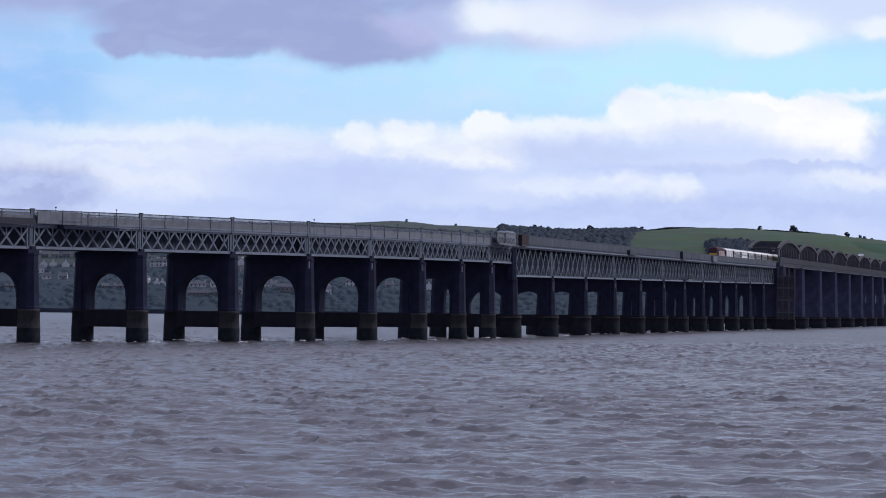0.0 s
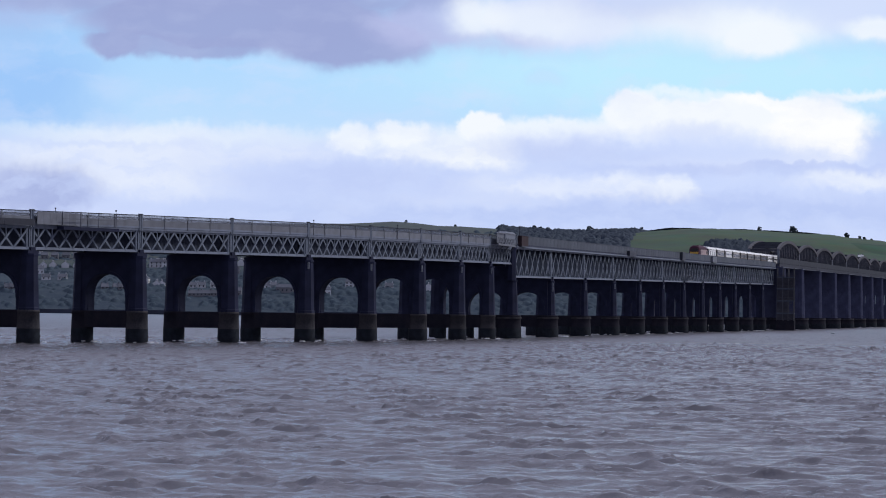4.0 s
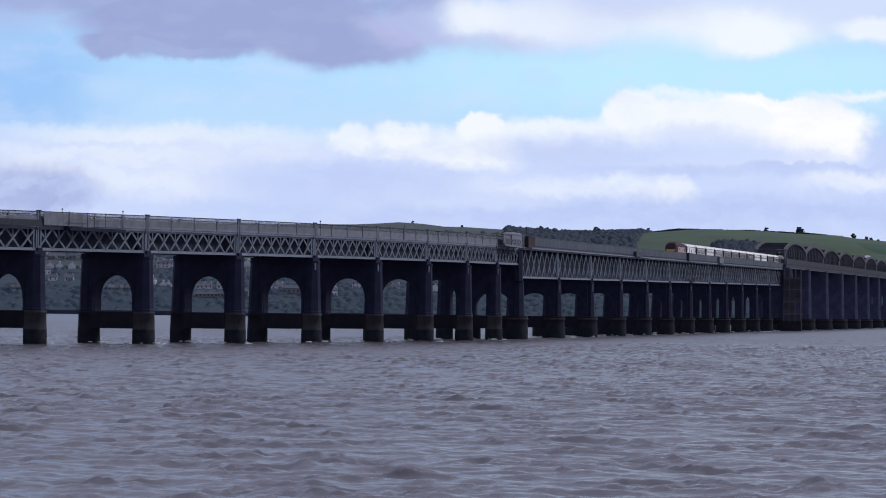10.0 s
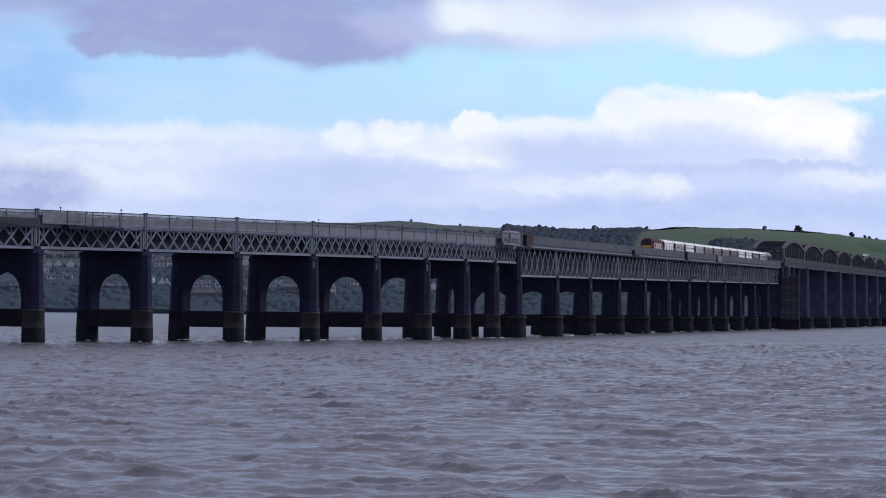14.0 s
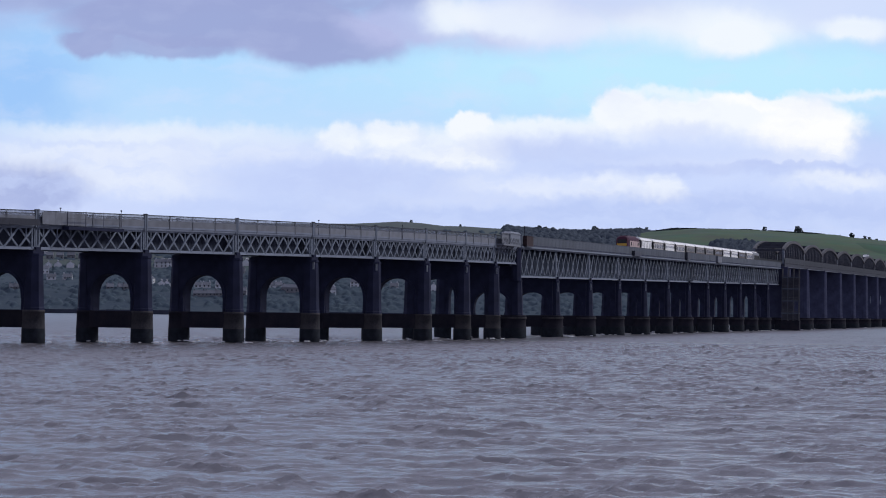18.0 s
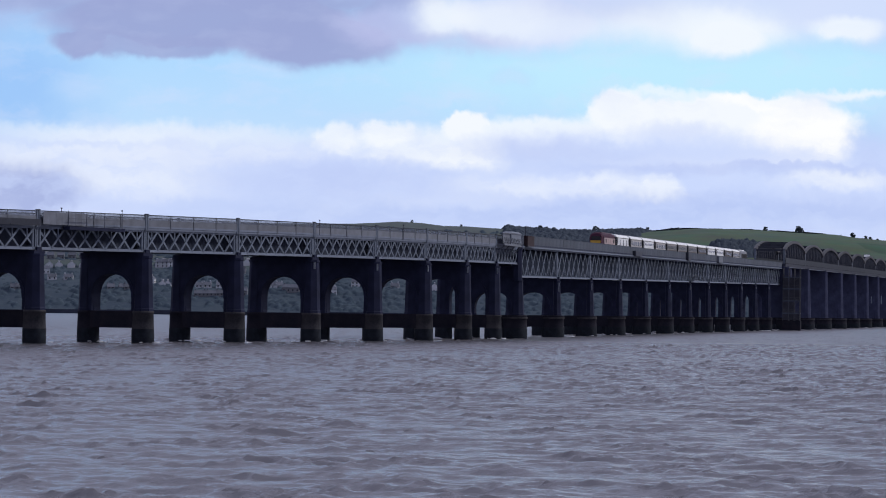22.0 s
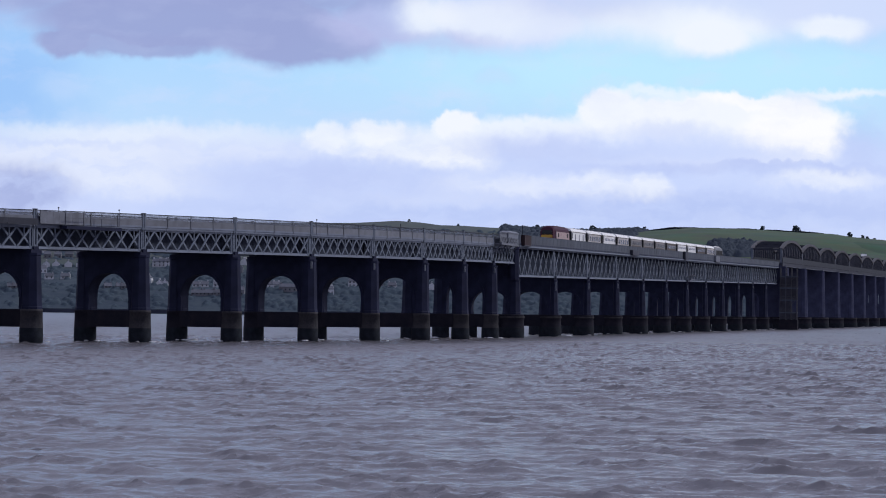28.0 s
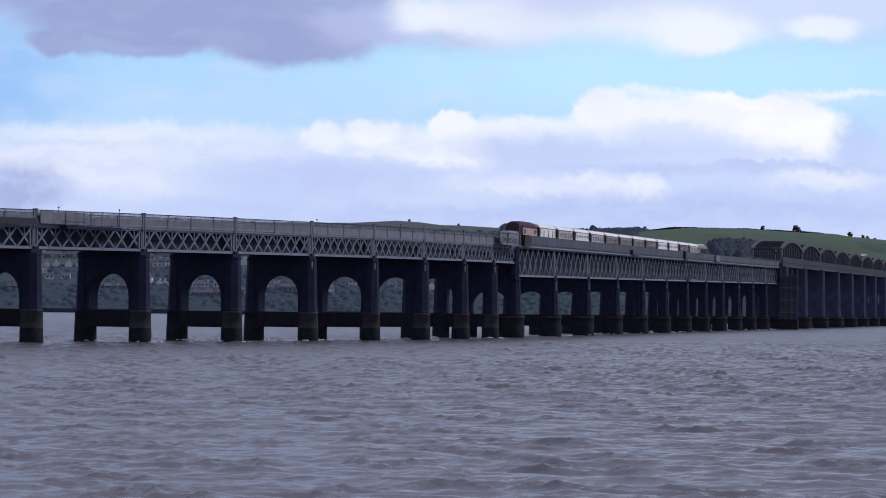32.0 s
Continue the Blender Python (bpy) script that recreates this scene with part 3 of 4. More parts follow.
def locomotive(label, paint, band, roof):
    c = thing("locomotive", Matrix(), label, "locomotive", "locomotives of the train")
    L, half = 19.5, 1.36
    outline = profile(half, 0.95, 3.0, 3.88)

    def ring(y, lean, wide, low=0.0):
        return [(x * wide, y + lean * max(0, (z - 1.6)) / 2.3, z - low * max(0.0, (z - 3.0) / 0.9)) for x, z in outline]

    part("body", Build().rings([ring(0.35, 1.15, 0.80, 0.25), ring(0.75, 1.0, 0.93, 0.08), ring(1.6, 0.6, 1.0), ring(L - 1.6, -0.6, 1.0), ring(L - 0.75, -1.0, 0.93, 0.08), ring(L - 0.35, -1.15, 0.80, 0.25)]), paint, c)
    part("roof", Build().box(-0.75, 0.75, 3.4, L - 3.4, 3.72, 3.93).box(-0.5, 0.5, 8, 10, 3.93, 4.0), roof, c, "ribbed roof with grilles")
    for side in (-1, 1):
        part("gold_band", Build().box(side * (half - 0.02), side * (half + 0.06), 2.9, L - 1.9, 1.5, 2.85), band, c, "wide painted band")
        for k in range(4):
            part("grille", Build().box(side * (half + 0.07) - 0.03, side * (half + 0.07) + 0.03, 4.4 + k * 3.4, 5.5 + k * 3.4, 1.9, 2.65), UNDER if k % 3 == 0 else band, c)
        for y in (1.95, L - 2.75):
            d = part("cab_door", Build().box(side * (half + 0.02) - 0.03, side * (half + 0.02) + 0.03, y, y + 0.75, 1.1, 2.95), paint, c)
            part("window", Build().box(side * (half + 0.05) - 0.03, side * (half + 0.05) + 0.03, y + 0.1, y + 0.65, 2.15, 2.8), GLASS, d)
    for y0, sg in ((0.35, 1), (L - 0.35, -1)):
        part("nose_panel", Build().quadbox([(-1.03, y0 - 0.03 * sg, 1.0), (1.03, y0 - 0.03 * sg, 1.0), (1.03, y0 + 0.1 * sg, 1.0), (-1.03, y0 + 0.1 * sg, 1.0), (-1.03, y0 + 0.28 * sg, 2.25), (1.03, y0 + 0.28 * sg, 2.25), (1.03, y0 + 0.42 * sg, 2.25), (-1.03, y0 + 0.42 * sg, 2.25)]), YELLOW, c, "yellow warning panel")
        part("windscreen", Build().quadbox([(-0.95, y0 + 0.32 * sg, 2.35), (0.95, y0 + 0.32 * sg, 2.35), (0.95, y0 + 0.5 * sg, 2.35), (-0.95, y0 + 0.5 * sg, 2.35), (-0.85, y0 + 0.70 * sg, 3.1), (0.85, y0 + 0.70 * sg, 3.1), (0.85, y0 + 0.9 * sg, 3.1), (-0.85, y0 + 0.9 * sg, 3.1)]), GLASS, c, "dark raked windscreen")
        part("buffer_beam", Build().box(-1.2, 1.2, y0 - 0.15, y0 + 0.3, 0.7, 1.05), UNDER, c)
        for x in (-0.87, 0.87):
            part("buffer", Build().box(x - 0.22, x + 0.22, y0 - 0.45, y0 + 0.45, 0.9, 1.2), UNDER, c)
            part("headlight", Build().box(x * 0.9 - 0.14, x * 0.9 + 0.14, y0 - 0.05 * sg - 0.03, y0 - 0.05 * sg + 0.1, 1.3, 1.52), BOX_PALE, c)
    part("underframe", Build().box(-1.15, 1.15, 1.0, L - 1.0, 0.7, 0.95).box(-1.1, 1.1, 7.5, 12.0, 0.3, 0.7), UNDER, c)
    wheelset(c, 3.3)
    wheelset(c, L - 3.3)
    return c


OLIVE = material("drab_coach_paint", (0.27, 0.25, 0.24), rough=0.6, vary=0.15, spec=0.15)
SALOON = material("faded_cream_coach_paint", (0.42, 0.40, 0.40), rough=0.6, vary=0.2, scale=0.3, spec=0.15)
saloon = coach(SALOON, "faded cream saloon coach with wide dark windows and pale roof", 1.32, GLASS_DIM, (5, 1.9, -0.1, 0.75))
cream_coach = coach(CREAM, "cream coach with a narrow row of windows and pale roof", 1.32, GLASS_SKY, (7, 1.3, 0.25, 0.7))
van = coach(CREAM, "cream brake van with few windows and pale roof", 1.32, GLASS_DIM, (3, 0.7, -0.8, 0.8))
brown_coach = coach(UMBER, "umber brown coach with a pale window band and roof", 1.6, GLASS_DIM)
drab_coach = coach(OLIVE, "drab cream coach with a brown lower side and pale roof", 1.85)
TRAIN = [locomotive("maroon locomotive with gold band and yellow nose", MAROON, GOLD, ROOF_DARK)]
used = set()
for kind_of in (van, saloon, cream_coach, saloon, drab_coach, drab_coach, drab_coach, brown_coach, cream_coach, cream_coach, brown_coach, saloon):
    TRAIN.append(copy_thing(kind_of, Matrix()) if kind_of in used else kind_of)
    used.add(kind_of)
SILVER = material("silver_loco_paint", (0.20, 0.21, 0.235), rough=0.6, vary=0.12, spec=0.15)
TRAIN.append(locomotive("silver grey locomotive at the tail of the train", SILVER, UNDER, ROOF))


def nose_at(t):
    return 317.5 - 10.397 * t + 0.02237 * t * t


def vehicle_pose(s, length):
    (xa, ya, _), (xb, yb, _) = beside(s, 1.9), beside(s + length, 1.9)
    za, zb = topside(max(s, 0)) + RAIL, topside(max(s + length, 0)) + RAIL
    if s < 0:
        za = topside(0) + RISE_S * s + RAIL
    return pose(xa, ya, za, math.degrees(math.atan2(zb - za, length)), 0, -math.degrees(math.atan2(xb - xa, yb - ya)))


# ---- water ----
def water_material():
    m = bpy.data.materials.new("estuary_water")
    m.use_nodes = True
    n, l = m.node_tree.nodes, m.node_tree.links
    b = n["Principled BSDF"]
    b.inputs["Base Color"].default_value = (0.101, 0.096, 0.110, 1)
    b.inputs["IOR"].default_value = 1.33
    b.inputs["Specular IOR Level"].default_value = 0.74
    c = n.new("ShaderNodeTexCoord")
    # ripples too small to model roughen the open water
    sep = n.new("ShaderNodeSeparateXYZ")
    l.new(c.outputs["Object"], sep.inputs[0])
    rr = n.new("ShaderNodeMapRange")
    rr.inputs["From Min"].default_value, rr.inputs["From Max"].default_value = 90, 900
    rr.inputs["To Min"].default_value, rr.inputs["To Max"].default_value = 0.23, 0.32
    l.new(sep.outputs["Y"], rr.inputs["Value"])
    l.new(rr.outputs["Result"], b.inputs["Roughness"])
    mp = n.new("ShaderNodeMapping")
    mp.inputs["Scale"].default_value = (1.0, 0.6, 1.0)
    l.new(c.outputs["Object"], mp.inputs["Vector"])
    h = None
    for s, d in ((1.6, 3), (5.0, 4)):
        t = n.new("ShaderNodeTexNoise")
        t.inputs["Scale"].default_value, t.inputs["Detail"].default_value = s, d
        l.new(mp.outputs["Vector"], t.inputs["Vector"])
        bp = n.new("ShaderNodeBump")
        bp.inputs["Strength"].default_value = 0.4 if s < 3 else 0.5
        bp.inputs["Distance"].default_value = 0.30 / s
        l.new(t.outputs["Fac"], bp.inputs["Height"])
        if h:
            l.new(h, bp.inputs["Normal"])
        h = bp.outputs["Normal"]
    l.new(h, b.inputs["Normal"])
    return m


def water_sheet():
    rng = np.random.default_rng(7)
    wind = radians(236)
    waves = []
    for k in range(48):
        lam = 0.32 * (14.0 ** (k / 47.0))
        steep = 0.056 if lam < 1.2 else (0.054 if lam < 2.6 else 0.022)
        waves.append((lam, steep, wind + rng.normal(0, 0.48 if lam > 1.6 else 0.75), rng.uniform(0, 6.28)))
    verts, faces, base = [], [], 0
    for y0, y1, first, growth, cols in ((58.0, 165.0, 0.13, 0.0012, 700), (164.0, 820.0, 0.35, 0.0020, 700), (818.0, 2640.0, 1.4, 0.0040, 320)):
        ys = [y0]
        while ys[-1] < y1:
            ys.append(ys[-1] + first + (ys[-1] - y0) * growth)
        ys = np.array(ys)
        half = 29 + 0.150 * ys
        X = half[:, None] * np.linspace(-1, 1, cols)[None, :]
        Y = np.repeat(ys[:, None], cols, 1)
        cell = (2 * half / cols)[:, None]
        Z, DX, DY = np.zeros_like(X), np.zeros_like(X), np.zeros_like(X)
        # short waves gather in groups
        group = sum(np.sin((X * math.cos(a) + Y * math.sin(a)) * 2 * math.pi / w + p) for w, a, p in ((4.5, 0.3, 1.0), (6.1, 2.1, 0.4), (7.9, 1.2, 2.2), (10.5, 0.1, 5.0), (13.0, 1.7, 3.1), (3.7, 2.8, 0.7))) / 1.73
        group = 0.52 + 0.85 * np.clip(group - 0.12, 0.0, 1.1)
        group = 1.0 + (group - 1.0) * (1.0 - 0.4 * np.clip((Y - 110) / 200, 0, 1))
        for lam, steep, ang, phase in waves:
            kk = 2 * math.pi / lam
            far = 1.0 + 0.12 * np.clip((Y - 130) / 220, 0, 1)
            a = far * steep / kk * np.clip(lam / (1.6 * cell) - 0.6, 0, 1) * (group if lam < 1.4 else 0.55 + 0.45 * group)
            ph = (X * math.cos(ang) + Y * math.sin(ang)) * kk + phase
            Z += a * np.sin(ph)
            DX += 0.4 * a * np.cos(ph) * math.cos(ang)
            DY += 0.4 * a * np.cos(ph) * math.sin(ang)
        gust = 0.92 + 0.18 * np.sin(X * 0.05 + 1.3 * np.sin(Y * 0.021)) * np.sin(Y * 0.034 + 0.6)
        Z *= gust
        Z = 0.085 * (np.exp(0.17 * Z / 0.085) - 1.0) / 0.17
        verts.append(np.stack([X + DX * gust, Y + DY * gust, Z], -1).reshape(-1, 3))
        i = np.arange((len(ys) - 1) * (cols - 1))
        q = base + (i // (cols - 1)) * cols + i % (cols - 1)
        faces.append(np.stack([q, q + 1, q + cols + 1, q + cols], 1))
        base += len(ys) * cols
    # the calm rest, out to the far shore and round the camera
    verts.append(np.array([(-4200, -900, -0.45), (4200, -900, -0.45), (4200, 4900, -0.45), (-4200, 4900, -0.45)], float))
    faces.append(np.array([[base, base + 1, base + 2, base + 3]]))
    verts, faces = np.concatenate(verts), np.concatenate(faces)
    me = bpy.data.meshes.new("water")
    me.vertices.add(len(verts))
    me.vertices.foreach_set("co", verts.astype(np.float32).ravel())
    me.loops.add(len(faces) * 4)
    me.loops.foreach_set("vertex_index", faces.astype(np.int32).ravel())
    me.polygons.add(len(faces))
    me.polygons.foreach_set("loop_start", np.arange(len(faces), dtype=np.int32) * 4)
    me.polygons.foreach_set("use_smooth", np.ones(len(faces), dtype=bool))
    me.update(calc_edges=True)
    me.materials.append(water_material())
    return tagged(new("water", me), "choppy grey estuary water", "water", kind="structure")


water = water_sheet()

FOAM = material("sea_foam", (0.72, 0.73, 0.76), rough=0.9, vary=0.15, scale=3, bump=0.3)


def foam():
    """Broken water where the chop meets the piers."""
    r = random.Random(5)
    b = Build()
    spots = [(-i * SHORT, 1.5) for i in range(1, 9)] + [(0.3, 2.4)] + [(i * LONG + 1, 2.3) for i in range(1, 12)] + [(HIGH_FROM + i * HIGH, 3.0) for i in range(0, 7)]
    for s, rad in spots:
        for off in (0.0, WIDE):
            x, y, _ = beside(s, off)
            for _k in range(r.choice((2, 5, 9, 16))):
                a = r.uniform(0, 6.28)
                d = rad * r.uniform(1.02, 1.7)
                cx, cy, w = x + d * math.cos(a), y + d * math.sin(a) - 0.3, r.uniform(0.12, 0.55)
                z0 = r.uniform(-0.1, 0.22)
                ring = [(cx + w * math.cos(j * 1.05) * r.uniform(0.6, 1.3), cy + 0.5 * w * math.sin(j * 1.05) * r.uniform(0.6, 1.3)) for j in range(6)]
                b.rings([[(px, py, z0) for px, py in ring], [(cx + (px - cx) * 0.7, cy + (py - cy) * 0.7, z0 + w * 0.25) for px, py in ring]])
    tagged(new("foam", b.mesh("foam", FOAM)), "white foam breaking against the pier caissons", "foam", kind="stuff")


foam()

# ---- far shore ----
SHORE = 2650.0


def lerp(table, x):
    if x <= table[0][0]:
        return table[0][1]
    for (a, va), (b, vb) in zip(table, table[1:]):
        if x <= b:
            k = (x - a) / (b - a)
            return va + (vb - va) * k * k * (3 - 2 * k)
    return table[-1][1]


RIDGE_Y = 3600.0
RIDGE = [(-900, 84), (-500, 92), (-250, 99), (-110, 101), (-50, 104), (0, 99.6), (55, 97.4), (95, 94.4), (150, 93), (215, 95.4), (260, 99), (330, 98.4), (400, 96), (450, 90.5), (500, 84), (620, 68), (900, 50), (1500, 40)]


def land(x, y):
    r = lerp(RIDGE, x)
    t = (y - SHORE) / (RIDGE_Y - SHORE)
    bump = 3.5 * noise.noise(Vector((x * 0.006, y * 0.006, 0))) + 1.5 * noise.noise(Vector((x * 0.02, y * 0.02, 4)))
    if t <= 0:
        return -3.0 + t * 40
    if t < 1:
        return r * (0.14 * min(1, t * 14) + 0.86 * math.sin(t * math.pi / 2) ** 1.15) + bump * min(1, t * 6) * (1 - t ** 6)
    return r - (y - RIDGE_Y) * 0.02


def land_material():
    m = bpy.data.materials.new("fields_and_scrub")
    m.use_nodes = True
    n, l = m.node_tree.nodes, m.node_tree.links
    b = n["Principled BSDF"]
    b.inputs["Roughness"].default_value = 0.95
    b.inputs["Specular IOR Level"].default_value = 0.1
    c = n.new("ShaderNodeTexCoord")
    vor = n.new("ShaderNodeTexVoronoi")
    vor.inputs["Scale"].default_value = 0.0042
    l.new(c.outputs["Object"], vor.inputs["Vector"])
    ramp = n.new("ShaderNodeValToRGB")
    e = ramp.color_ramp.elements
    e[0].color, e[1].color = (0.058, 0.094, 0.064, 1), (0.068, 0.110, 0.072, 1)
    mid = e.new(0.75)
    mid.color = (0.086, 0.118, 0.082, 1)
    sep = n.new("ShaderNodeSeparateColor")
    l.new(vor.outputs["Color"], sep.inputs["Color"])
    l.new(sep.outputs["Red"], ramp.inputs["Fac"])
    nz = n.new("ShaderNodeTexNoise")
    nz.inputs["Scale"].default_value, nz.inputs["Detail"].default_value = 0.03, 8
    l.new(c.outputs["Object"], nz.inputs["Vector"])
    geo = n.new("ShaderNodeSeparateXYZ")
    l.new(c.outputs["Object"], geo.inputs["Vector"])
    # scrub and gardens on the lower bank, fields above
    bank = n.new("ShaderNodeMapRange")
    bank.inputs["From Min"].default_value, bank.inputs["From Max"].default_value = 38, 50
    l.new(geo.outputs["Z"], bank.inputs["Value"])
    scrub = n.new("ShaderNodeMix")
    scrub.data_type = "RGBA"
    # blue-grey distance haze is mixed into both scrub colours
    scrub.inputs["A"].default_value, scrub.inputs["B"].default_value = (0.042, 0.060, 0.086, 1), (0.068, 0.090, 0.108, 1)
    nz2 = n.new("ShaderNodeTexNoise")
    nz2.inputs["Scale"].default_value, nz2.inputs["Detail"].default_value = 0.16, 6
    l.new(c.outputs["Object"], nz2.inputs["Vector"])
    both = n.new("ShaderNodeMapRange")
    both.inputs["From Min"].default_value, both.inputs["From Max"].default_value = 0.35, 0.65
    half_sum = n.new("ShaderNodeMix")
    half_sum.inputs["Factor"].default_value = 0.55
    l.new(nz.outputs["Fac"], half_sum.inputs["A"])
    l.new(nz2.outputs["Fac"], half_sum.inputs["B"])
    l.new(half_sum.outputs["Result"], both.inputs["Value"])
    l.new(both.outputs["Result"], scrub.inputs["Factor"])
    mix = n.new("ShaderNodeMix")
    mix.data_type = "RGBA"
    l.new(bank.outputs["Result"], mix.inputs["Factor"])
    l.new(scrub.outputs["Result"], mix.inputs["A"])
    tint = n.new("ShaderNodeMix")
    tint.data_type, tint.blend_type = "RGBA", "OVERLAY"
    tint.inputs["Factor"].default_value = 0.35
    l.new(ramp.outputs["Color"], tint.inputs["A"])
    l.new(nz.outputs["Color"], tint.inputs["B"])
    l.new(tint.outputs["Result"], mix.inputs["B"])
    # the western ridge greyed: distance haze is mixed into its colour
    west = n.new("ShaderNodeMapRange")
    west.inputs["From Min"].default_value, west.inputs["From Max"].default_value = 120, 40
    west.inputs["To Max"].default_value = 0.8
    l.new(geo.outputs["X"], west.inputs["Value"])
    high = n.new("ShaderNodeMath")
    high.operation = "MULTIPLY"
    l.new(west.outputs["Result"], high.inputs[0])
    l.new(bank.outputs["Result"], high.inputs[1])
    west_haze = n.new("ShaderNodeMix")
    west_haze.data_type = "RGBA"
    l.new(high.outputs[0], west_haze.inputs["Factor"])
    l.new(mix.outputs["Result"], west_haze.inputs["A"])
    west_haze.inputs["B"].default_value = (0.088, 0.098, 0.104, 1)
    l.new(west_haze.outputs["Result"], b.inputs["Base Color"])
    return m


def far_land():
    xs = np.linspace(-1400, 2000, 140)
    ys = np.concatenate([np.linspace(2600, 2760, 12), np.linspace(2780, 3640, 60), np.linspace(3700, 4850, 12)])
    verts = [(x, y, land(x, y)) for y in ys for x in xs]
    c = len(xs)
    faces = [(j * c + i, j * c + i + 1, (j + 1) * c + i + 1, (j + 1) * c + i) for j in range(len(ys) - 1) for i in range(c - 1)]
    me = bpy.data.meshes.new("far_hills")
    me.from_pydata(verts, [], faces)
    me.polygons.foreach_set("use_smooth", [True] * len(faces))
    me.materials.append(land_material())
    return tagged(new("ground", me), "green farmed hills above a wooded far shore", "hills", kind="structure")


far_land()


def foliage(name, lo, hi):
    m = bpy.data.materials.new(name)
    m.use_nodes = True
    n, l = m.node_tree.nodes, m.node_tree.links
    b = n["Principled BSDF"]
    b.inputs["Roughness"].default_value = 0.9
    b.inputs["Specular IOR Level"].default_value = 0.1
    g = n.new("ShaderNodeNewGeometry")
    mix = n.new("ShaderNodeMix")
    mix.data_type = "RGBA"
    mix.inputs["A"].default_value, mix.inputs["B"].default_value = (*lo, 1), (*hi, 1)
    l.new(g.outputs["Random Per Island"], mix.inputs["Factor"])
    l.new(mix.outputs["Result"], b.inputs["Base Color"])
    # leaves turn their faces to the sky
    lift, unit = n.new("ShaderNodeVectorMath"), n.new("ShaderNodeVectorMath")
    lift.operation, unit.operation = "ADD", "NORMALIZE"
    lift.inputs[1].default_value = (0, -0.3, 1.3)
    l.new(g.outputs["Normal"], lift.inputs[0])
    l.new(lift.outputs[0], unit.inputs[0])
    l.new(unit.outputs[0], b.inputs["Normal"])
    return m


LEAF = foliage("tree_leaves", (0.036, 0.048, 0.058), (0.048, 0.062, 0.070))
BARK = material("bark", (0.05, 0.042, 0.035), rough=0.9)
ICO = [(0, 0, 1), (0.894, 0, 0.447), (0.276, 0.851, 0.447), (-0.724, 0.526, 0.447), (-0.724, -0.526, 0.447), (0.276, -0.851, 0.447),
       (0.724, 0.526, -0.447), (-0.276, 0.851, -0.447), (-0.894, 0, -0.447), (-0.276, -0.851, -0.447), (0.724, -0.526, -0.447), (0, 0, -1)]
ICO_F = [(0, 1, 2), (0, 2, 3), (0, 3, 4), (0, 4, 5), (0, 5, 1), (1, 6, 2), (2, 7, 3), (3, 8, 4), (4, 9, 5), (5, 10, 1), (6, 7, 2), (7, 8, 3), (8, 9, 4), (9, 10, 5), (10, 6, 1), (11, 7, 6), (11, 8, 7), (11, 9, 8), (11, 10, 9), (11, 6, 10)]


def clump(b, x, y, z, r, rng):
    k = len(b.v)
    for p in ICO:
        w = r * rng.uniform(0.6, 1.25)
        b.v.append((x + p[0] * w, y + p[1] * w, z + p[2] * w * 0.85))
    b.f += [tuple(k + i for i in f) for f in ICO_F]


def crown(b, x, y, z, wide, high, rng, n):
    for _ in range(n):
        a, rr, h = rng.uniform(0, 6.28), math.sqrt(rng.random()), rng.random()
        w = wide * (0.35 + 0.65 * math.sin(math.pi * min(1, h * 0.75 + 0.2)))
        clump(b, x + rr * w * math.cos(a) * 0.8, y + rr * w * math.sin(a) * 0.8, z + h * high, wide * rng.uniform(0.2, 0.36), rng)


def tree(x, y, high, rng):
    t = thing("tree", pose(x, y, land(x, y) - 0.3), "dark round-crowned tree on the ridge", "tree", "trees along the ridge")
    tr = Build().column(0, 0, [(0, high * 0.05), (high * 0.35, high * 0.035), (high * 0.7, high * 0.012)], 7)
    for k in range(4):
        a = k * 1.6
        tr.beam((0, 0, high * 0.33), (math.cos(a) * high * 0.25, math.sin(a) * high * 0.25, high * 0.6), high * 0.025, high * 0.025)
    part("trunk", tr, BARK, t)
    b = Build()
    crown(b, 0, 0, high * 0.12, high * 0.5, high * 0.75, rng, 34)
    part("crown", b, LEAF, t)


def at_angle(px, y):
    """Sideways place at depth y of a bearing counted in parts of the lens."""
    return (px - 784) / FOCAL * y


rng = random.Random(11)
for px, high in ((719, 4), (945, 9), (1044, 11), (1072, 7), (1136, 7), (1190, 4), (1345, 7), (1403, 10), (1407, 8), (1477, 5), (1499, 9), (1522, 7), (1530, 6), (1543, 6), (806, 4), (1095, 6), (893, 5), (915, 4), (932, 6), (952, 7), (958, 8), (966, 6), (985, 5), (1003, 6), (1022, 7), (1058, 5), (1085, 5), (1112, 5)):
    tree(at_angle(px, RIDGE_Y - 10), RIDGE_Y - 10, high, rng)


def canopy_leaves(name, lo, hi):
    m = material(name, lo, rough=0.95, spec=0.08, vary=0.0, second=hi, scale=0.09, fine=0.6, bump=0)
    return m


# leaf colours paled and blued: haze of the far shore is in them
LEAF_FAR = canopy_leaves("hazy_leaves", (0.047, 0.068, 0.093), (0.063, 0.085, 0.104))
LEAF_WOOD = canopy_leaves("hazy_wood_leaves", (0.046, 0.058, 0.080), (0.062, 0.077, 0.096))


LEAF_HEDGE = canopy_leaves("hedge_leaves", (0.010, 0.013, 0.020), (0.016, 0.020, 0.027))


